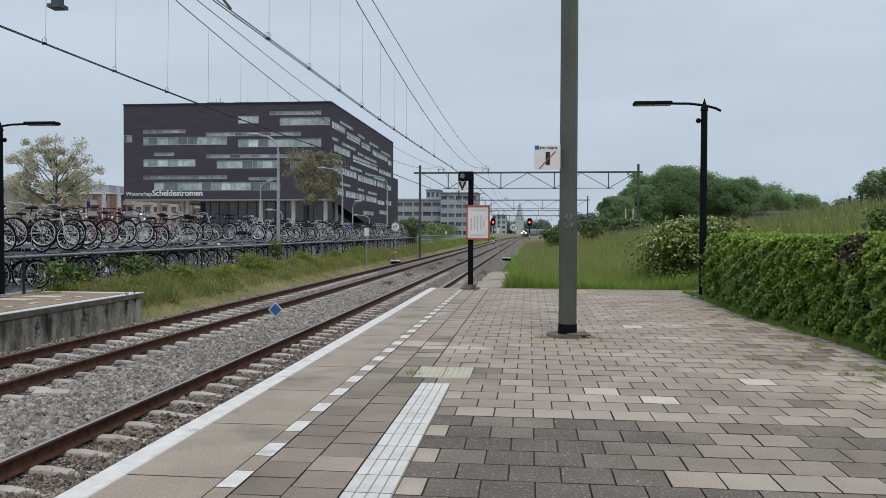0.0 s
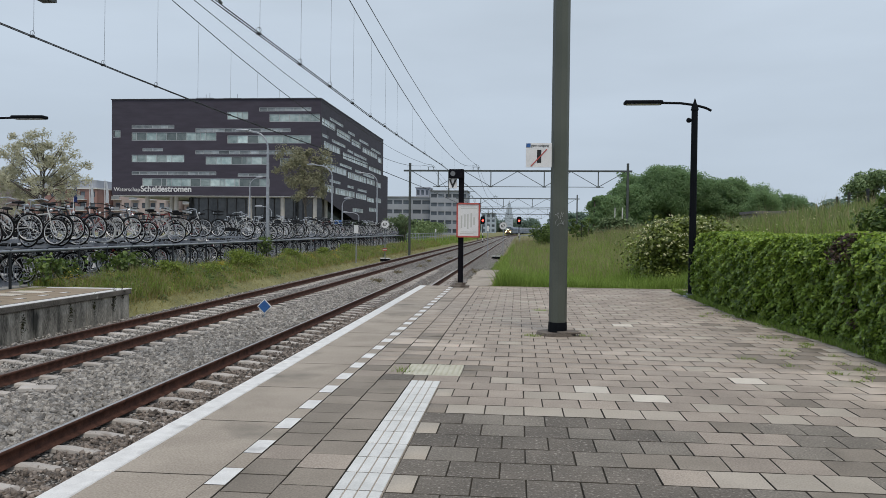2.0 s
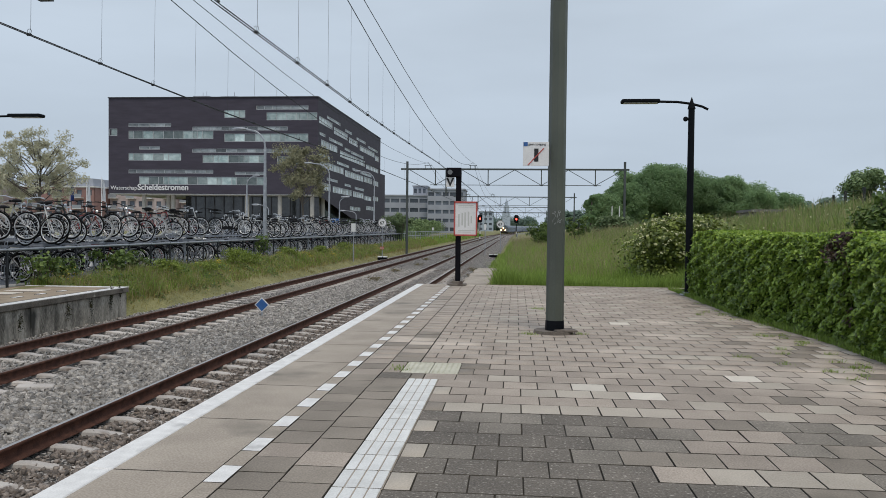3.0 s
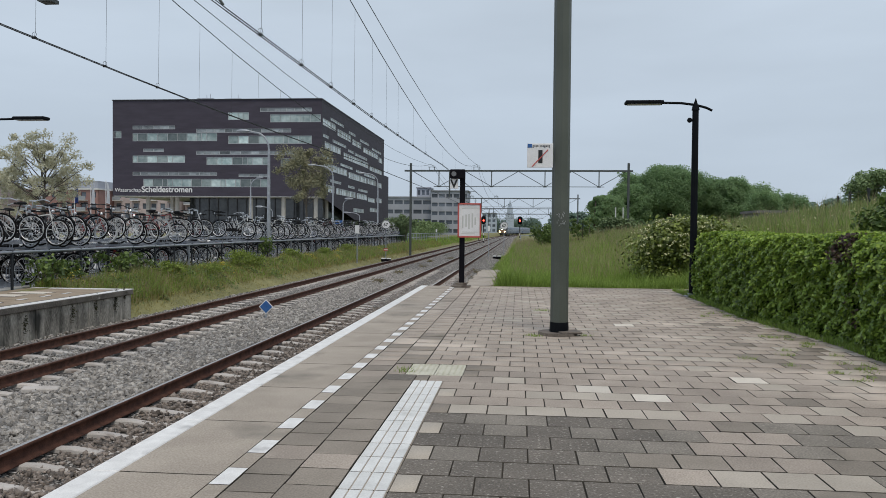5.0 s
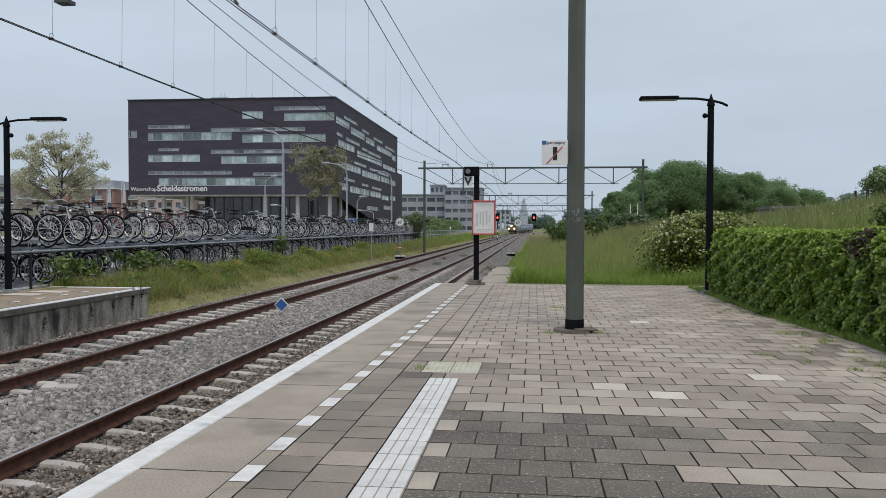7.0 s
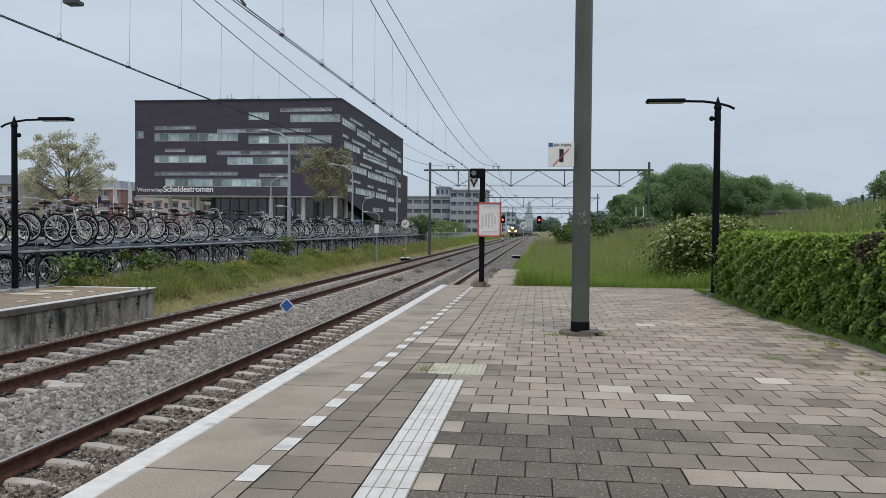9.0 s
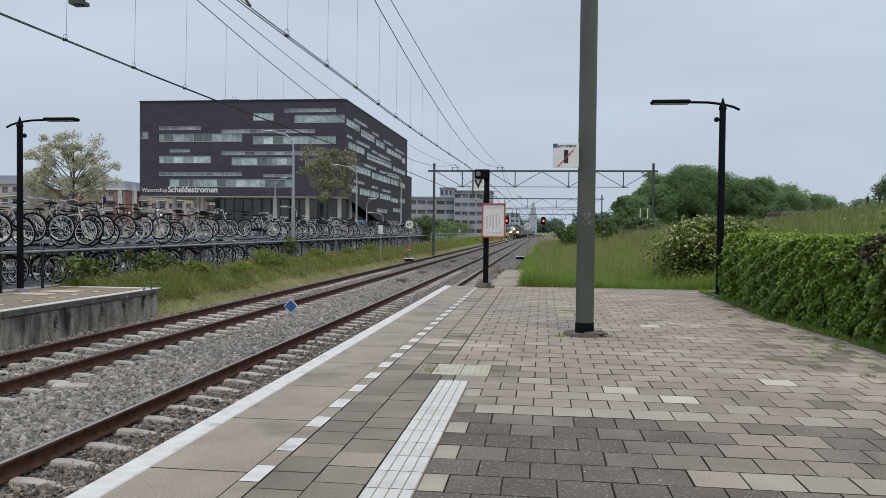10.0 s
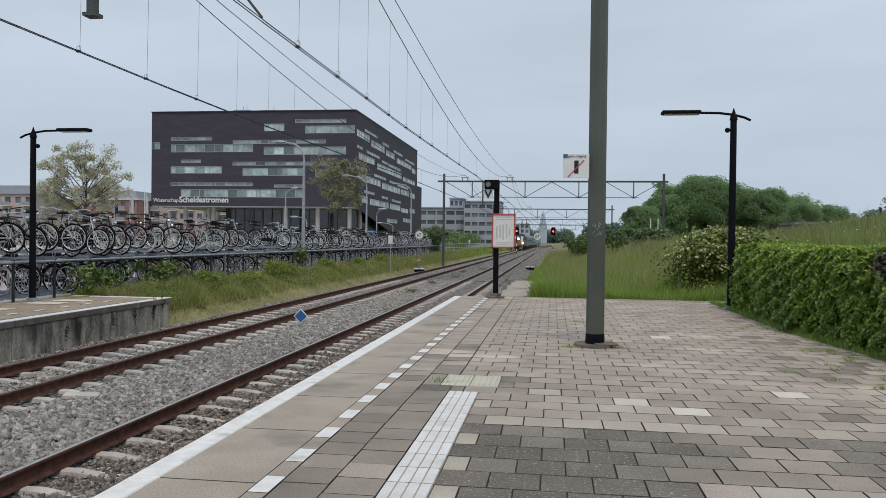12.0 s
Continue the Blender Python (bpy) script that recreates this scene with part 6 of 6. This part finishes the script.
make_diamond()
make_round_sign(0.92, 77, 1.85, 0.40, "round white sign with black number beside the near track")
make_round_sign(-8.2, 62, 1.78, 0.36, "round white sign with black number on the verge")
kp = thing("kilometre_plate", pose(-8.2, 61.9, float(ground_z(-8.2, 62)) + 0.75), "small red and white plate on the sign post", "sign")
part("plate", box(B(), (0, 0, 0), (0.34, 0.02, 0.22), 0.004), RED, kp)
part("stripe", box(B(), (0, -0.012, 0), (0.30, 0.006, 0.06), 0.001), WHITE, kp)
blk = tagged(part("concrete_block", box(B(), (0, 0, 0.03), (0.46, 0.2, 0.07), 0.012), SLEEPER), "loose flat concrete block lying on the ballast", "concrete block")
blk.matrix_basis = pose(-4.14, 10.2, -0.905, 2, 3, 24)
make_board_post(-8.35, 51.5, 1.65, "slim post with a white board on the verge")
make_board_post(-0.3, 70, 1.8, "slim white post with a board beside the near track", 0.2, 0.5)
make_board_post(-9.0, 108, 1.5, "slim yellow-white post beside the far track", 0.2, 0.4)
make_track_box(-7.4, 57.5, "low black trackside box with white covers beside far track")
make_track_box(0.55, 66, "low black trackside box with white covers beside near track")
make_light_signal(-4.4, 150, "railway signal showing red between the tracks")
make_light_signal(2.5, 150, "railway signal showing red beside the near track")
for wx, wy in ((-3.7, 40), (-3.3, 47), (-3.9, 55), (-3.5, 33), (-3.0, 61), (0.3, 31), (0.45, 36), (0.2, 42)):
    make_tree("bush", wx, wy, 0.22, 0.35, DRYBUSH, "low brownish weed clump in the ballast", 500 + int(wy), 260, 0.035, 0.008, 0.1, stems=3, base=-0.93, group="weeds in the ballast")
pt = thing("walkway_slabs", pose(1.28, 20.0, -0.28), "broken concrete walkway slabs beside the near track", "slabs")
for k in range(9):
    part("slab", box(B(), (0.03 * (-1) ** k, 1.3 * k, -0.006 * k), (0.75, 1.27, 0.3), 0.02), EDGE_SLAB, pt)
hd = thing("handrail", pose(2.6, 100, -0.4), "short grey steel handrail frame in the meadow", "railing")
for x in (0.0, 2.2):
    part("post", box(B(), (x, 0, 0.4), (0.12, 0.12, 1.6)), GALV, hd)
part("rail", box(B(), (1.1, 0, 1.2), (2.4, 0.1, 0.1)), GALV, hd)


for mx in (14.4, 15.3):
    mp = thing("white_stake", pose(mx, 100, 1.2), "tall slim white stake in the meadow", "stake", "white stakes in the meadow")
    part("shaft", box(B(), (0, 0, 1.6), (0.1, 0.1, 3.2), 0.01), WHITE, mp)
    part("foot", box(B(), (0, 0, 1.35), (0.3, 0.2, 0.12), 0.01), WHITE, mp)


def make_bank_fence():
    f = thing("bank_fence", Matrix.Identity(4), "dark post and wire fence on top of the bank", "fence")
    tops = []
    for k in range(13):
        y = 33 + 5.0 * k * (1 + 0.03 * ((k * 7) % 3 - 1))
        x = 17.2 + (y - 33) * 0.245
        z = float(ground_z(x, y))
        part("post", rod(B(), (x, y, z - 0.2), (x, y, z + 0.95), 0.075, seg=8), FENCE_PAINT, f)
        tops.append((x, y, z + 0.85))
    for dz in (0, -0.4):
        part("wire", bend(B(), [(a[0], a[1], a[2] + dz) for a in tops], 0.008, 4), WIRE, f)


make_bank_fence()


# ---- street lamps and flags of the forecourt ----
def make_street_lamp(x, y, h, reach, label):
    s = thing("street_lamp", pose(x, y, YARD_Z), label, "street lamp", "forecourt street lamps")
    part("post", rod(B(), (0, 0, 0), (0, 0, h * 0.86), 0.11 if h > 5 else 0.07, 0.06 if h > 5 else 0.045, 10), GALV, s)
    pts = [(0, 0, h * 0.85)] + [(-reach * 0.75 * (1 - math.cos(a)), 0, h * 0.86 + h * 0.13 * math.sin(a)) for a in [k * math.pi / 12 for k in range(1, 7)]] + [(-reach, 0, h)]
    part("arm", bend(B(), pts, 0.05 if h > 5 else 0.035, 6), GALV, s)
    part("lamp_head", ball(B(), (-reach - 0.3, 0, h + 0.01), 0.4, 12, (1.0, 0.45, 0.22)), GALV, s)
    return s


make_street_lamp(-10.45, 39.4, 6.6, 1.05, "tall galvanised street lamp with a curved arm")
make_street_lamp(-14.7, 71, 7.5, 1.7, "tall galvanised street lamp with a long curved arm")
make_street_lamp(-13.6, 88, 8.0, 1.6, "tall galvanised street lamp beside the dark building")
make_street_lamp(-20.1, 70, 3.6, 0.9, "short galvanised street lamp with a curved arm")
make_street_lamp(-12.6, 66, 4.2, -0.8, "short galvanised street lamp with a curved arm")
make_street_lamp(-16.5, 92, 3.6, 1.4, "short galvanised street lamp beside the dark building")
make_street_lamp(-26.0, 81, 7.0, -1.3, "tall galvanised street lamp before the dark building")
FLAG_BLUE, FLAG_WHITE = plain("blue_flag_cloth", (0.03, 0.06, 0.22), 0.8), plain("white_flag_cloth", (0.7, 0.72, 0.74), 0.8)
for fx, fm, fl in ((-54.0, FLAG_BLUE, "white flagpole with a limp blue flag"), (-51.8, FLAG_WHITE, "white flagpole with a limp white flag"), (-49.8, FLAG_WHITE, "white flagpole with a limp white flag")):
    s = thing("flagpole", pose(fx, 95, YARD_Z), fl, "flagpole", "flagpoles of the forecourt")
    part("pole", rod(B(), (0, 0, 0), (0, 0, 7.6), 0.06, 0.035, 8), SOFFIT, s)
    bm = B()
    rings_ = []
    for k in range(7):
        z = 7.4 - 0.45 * k
        rings_.append([bm.verts.new((0.05 + 0.55 * q * (0.4 + 0.1 * k), 0.16 * math.sin(q * 7 + k * 0.5), z - 0.25 * q)) for q in (0, 0.2, 0.4, 0.6, 0.8, 1.0)])
    for a, b in zip(rings_, rings_[1:]):
        for j in range(5):
            bm.faces.new((a[j], a[j + 1], b[j + 1], b[j]))
    bmesh.ops.solidify(bm, geom=bm.faces[:], thickness=0.01)
    part("flag", bm, fm, s)
s = thing("parking_sign", pose(-20.4, 98, YARD_Z - 0.6), "small blue parking sign on a pole", "sign")
part("pole", rod(B(), (0, 0, 0), (0, 0, 2.6), 0.05, seg=8), GALV, s)
part("plate", box(B(), (0, -0.06, 2.6), (0.9, 0.04, 1.5), 0.01), BLUE, s)


# ---- far buildings ----
def make_block(name, x0, x1, y, depth, h, floors, bays, wall, label, glass, roof=None, frac=0.62, tall=0.5):
    b = thing(name, pose(x0, y, -0.4), label, "building")
    w = x1 - x0
    holes = []
    fh = h / floors
    bw = w / bays
    for f in range(floors):
        for k in range(bays):
            holes.append((bw * k + bw * (1 - frac) / 2, bw * (k + 1) - bw * (1 - frac) / 2, fh * f + fh * 0.28, fh * f + fh * (0.28 + tall)))
    part("front_wall", wall_sheet(w, lambda x: 0.0, h, holes, 0.3), wall, b)
    part("body", box(B(), (w / 2, depth / 2 + 0.4, h / 2), (w - 0.02, depth, h - 0.02)), wall, b)
    for hx0, hx1, z0, z1 in holes:
        part("window", box(B(), ((hx0 + hx1) / 2, 0.32, (z0 + z1) / 2), (hx1 - hx0, 0.1, z1 - z0)), glass, b)
    if name == "apartment_building":
        for f in range(1, floors):
            for k in range(0, bays, 2):
                bm = box(B(), (bw * (k + 0.5), -0.75, fh * f + 0.1), (bw * 0.92, 1.5, 0.2))
                bal = part("balcony", bm, SOFFIT, b)
                bm = box(B(), (bw * (k + 0.5), -1.46, fh * f + 0.72), (bw * 0.92, 0.06, 1.0))
                part("railing", bm, GALV, bal)
        part("top_floor", box(B(), (w / 2, depth / 2 + 1.2, h + 1.5), (w - 3.0, depth - 2, 2.4)), OFFICE_WALL, b, "grey set-back top floor")
    part("roof_edge", box(B(), (w / 2, depth / 2, h + 0.2), (w + 0.6, depth + 0.8, 0.4)), roof or OFFICE_WALL, b)
    return b


make_block("office_block", -47, -29.5, 285, 14, 13.6, 4, 5, OFFICE_WALL, "grey four-storey office block beyond the dark building", OFFICE_GLASS, None, 0.86, 0.42)
make_block("office_block", -29, -16.0, 278, 16, 15.6, 5, 5, OFFICE_WALL, "taller grey office wing with strip windows", OFFICE_GLASS, None, 0.8, 0.42)
b = make_block("office_block", -36.0, -31, 292, 10, 17.4, 5, 3, OFFICE_WALL, "grey rear office wing with stepped roof", OFFICE_GLASS)
make_block("apartment_building", -142, -118, 215, 14, 12.5, 4, 8, RED_BRICK, "red-brick apartment building with grey upper floor", OFFICE_GLASS, SOFFIT, 0.5)
make_block("apartment_building", -117, -98, 222, 14, 12.8, 4, 7, PINK_BRICK, "pale apartment building with balconies", OFFICE_GLASS, SOFFIT, 0.55)
make_block("apartment_building", -97, -80, 226, 14, 11.5, 4, 6, PINK_BRICK, "pale brick apartment building behind the flags", OFFICE_GLASS, SOFFIT, 0.5)
make_block("apartment_building", -182, -146, 208, 14, 13.6, 4, 11, PINK_BRICK, "pale pink-brick apartment building with balconies", OFFICE_GLASS, OFFICE_WALL, 0.55)
# Dark brick greyed by the haze, which is put into its base colour.
DARK_HOUSE = surface("dark_brick_house_wall", (0.13, 0.125, 0.135), (0.18, 0.172, 0.18), 0.4, 0.9, 0.1)
make_block("brick_house", 38.6, 44.2, 124, 8, 4.8, 2, 4, DARK_HOUSE, "low dark brick house beyond the bank", OFFICE_GLASS, DARK_HOUSE)
# Masonry colour lifted towards the sky's blue to paint in the distance haze.
HAZE = surface("hazy_far_masonry", (0.38, 0.44, 0.51), (0.44, 0.50, 0.57), 0.05, 0.95, 0, fine=0.5)
tw = thing("church_tower", pose(-7.0, 780, 0), "hazy distant church tower with lantern top", "tower")
part("tower", box(B(), (0, 0, 9), (8, 8, 19), 0.3), HAZE, tw)
part("belfry", box(B(), (0, 0, 21.5), (5.5, 5.5, 6), 0.3), HAZE, tw)
part("lantern", rod(rod(B(), (0, 0, 24.5), (0, 0, 28), 1.6, seg=8), (0, 0, 28), (0, 0, 32), 1.2, 0.05, 8), HAZE, tw)
make_block("distant_house", -70, -40, 520, 20, 12, 3, 6, HAZE, "hazy distant building beyond the line", OFFICE_GLASS)
make_block("distant_house", -24, -14, 560, 20, 14, 4, 3, HAZE, "hazy distant building beside the line", OFFICE_GLASS)


def make_shrubbery():
    rng = np.random.default_rng(91)
    pts, nr = [], []
    for k in range(60):
        y = 105 + 2.5 * k
        c = np.array([-13.5 - 0.07 * (y - 105) + rng.normal() * 1.2, y, 1.2 + 0.006 * (y - 105)])
        d = rng.normal(size=(260, 3))
        d /= np.linalg.norm(d, axis=1)[:, None]
        pts.append(c + d * [1.5, 1.5, 1.5] * rng.uniform(0.7, 1.2, (260, 1))), nr.append(d)
    o = new("line_side_shrubs", leaf_cloud("line_side_shrubs", np.concatenate(pts), 0.25, GREEN_B, rng, np.concatenate(nr)))
    tagged(o, "green shrubs along the far side of the line", "shrubs", kind="stuff")


make_shrubbery()


motions()
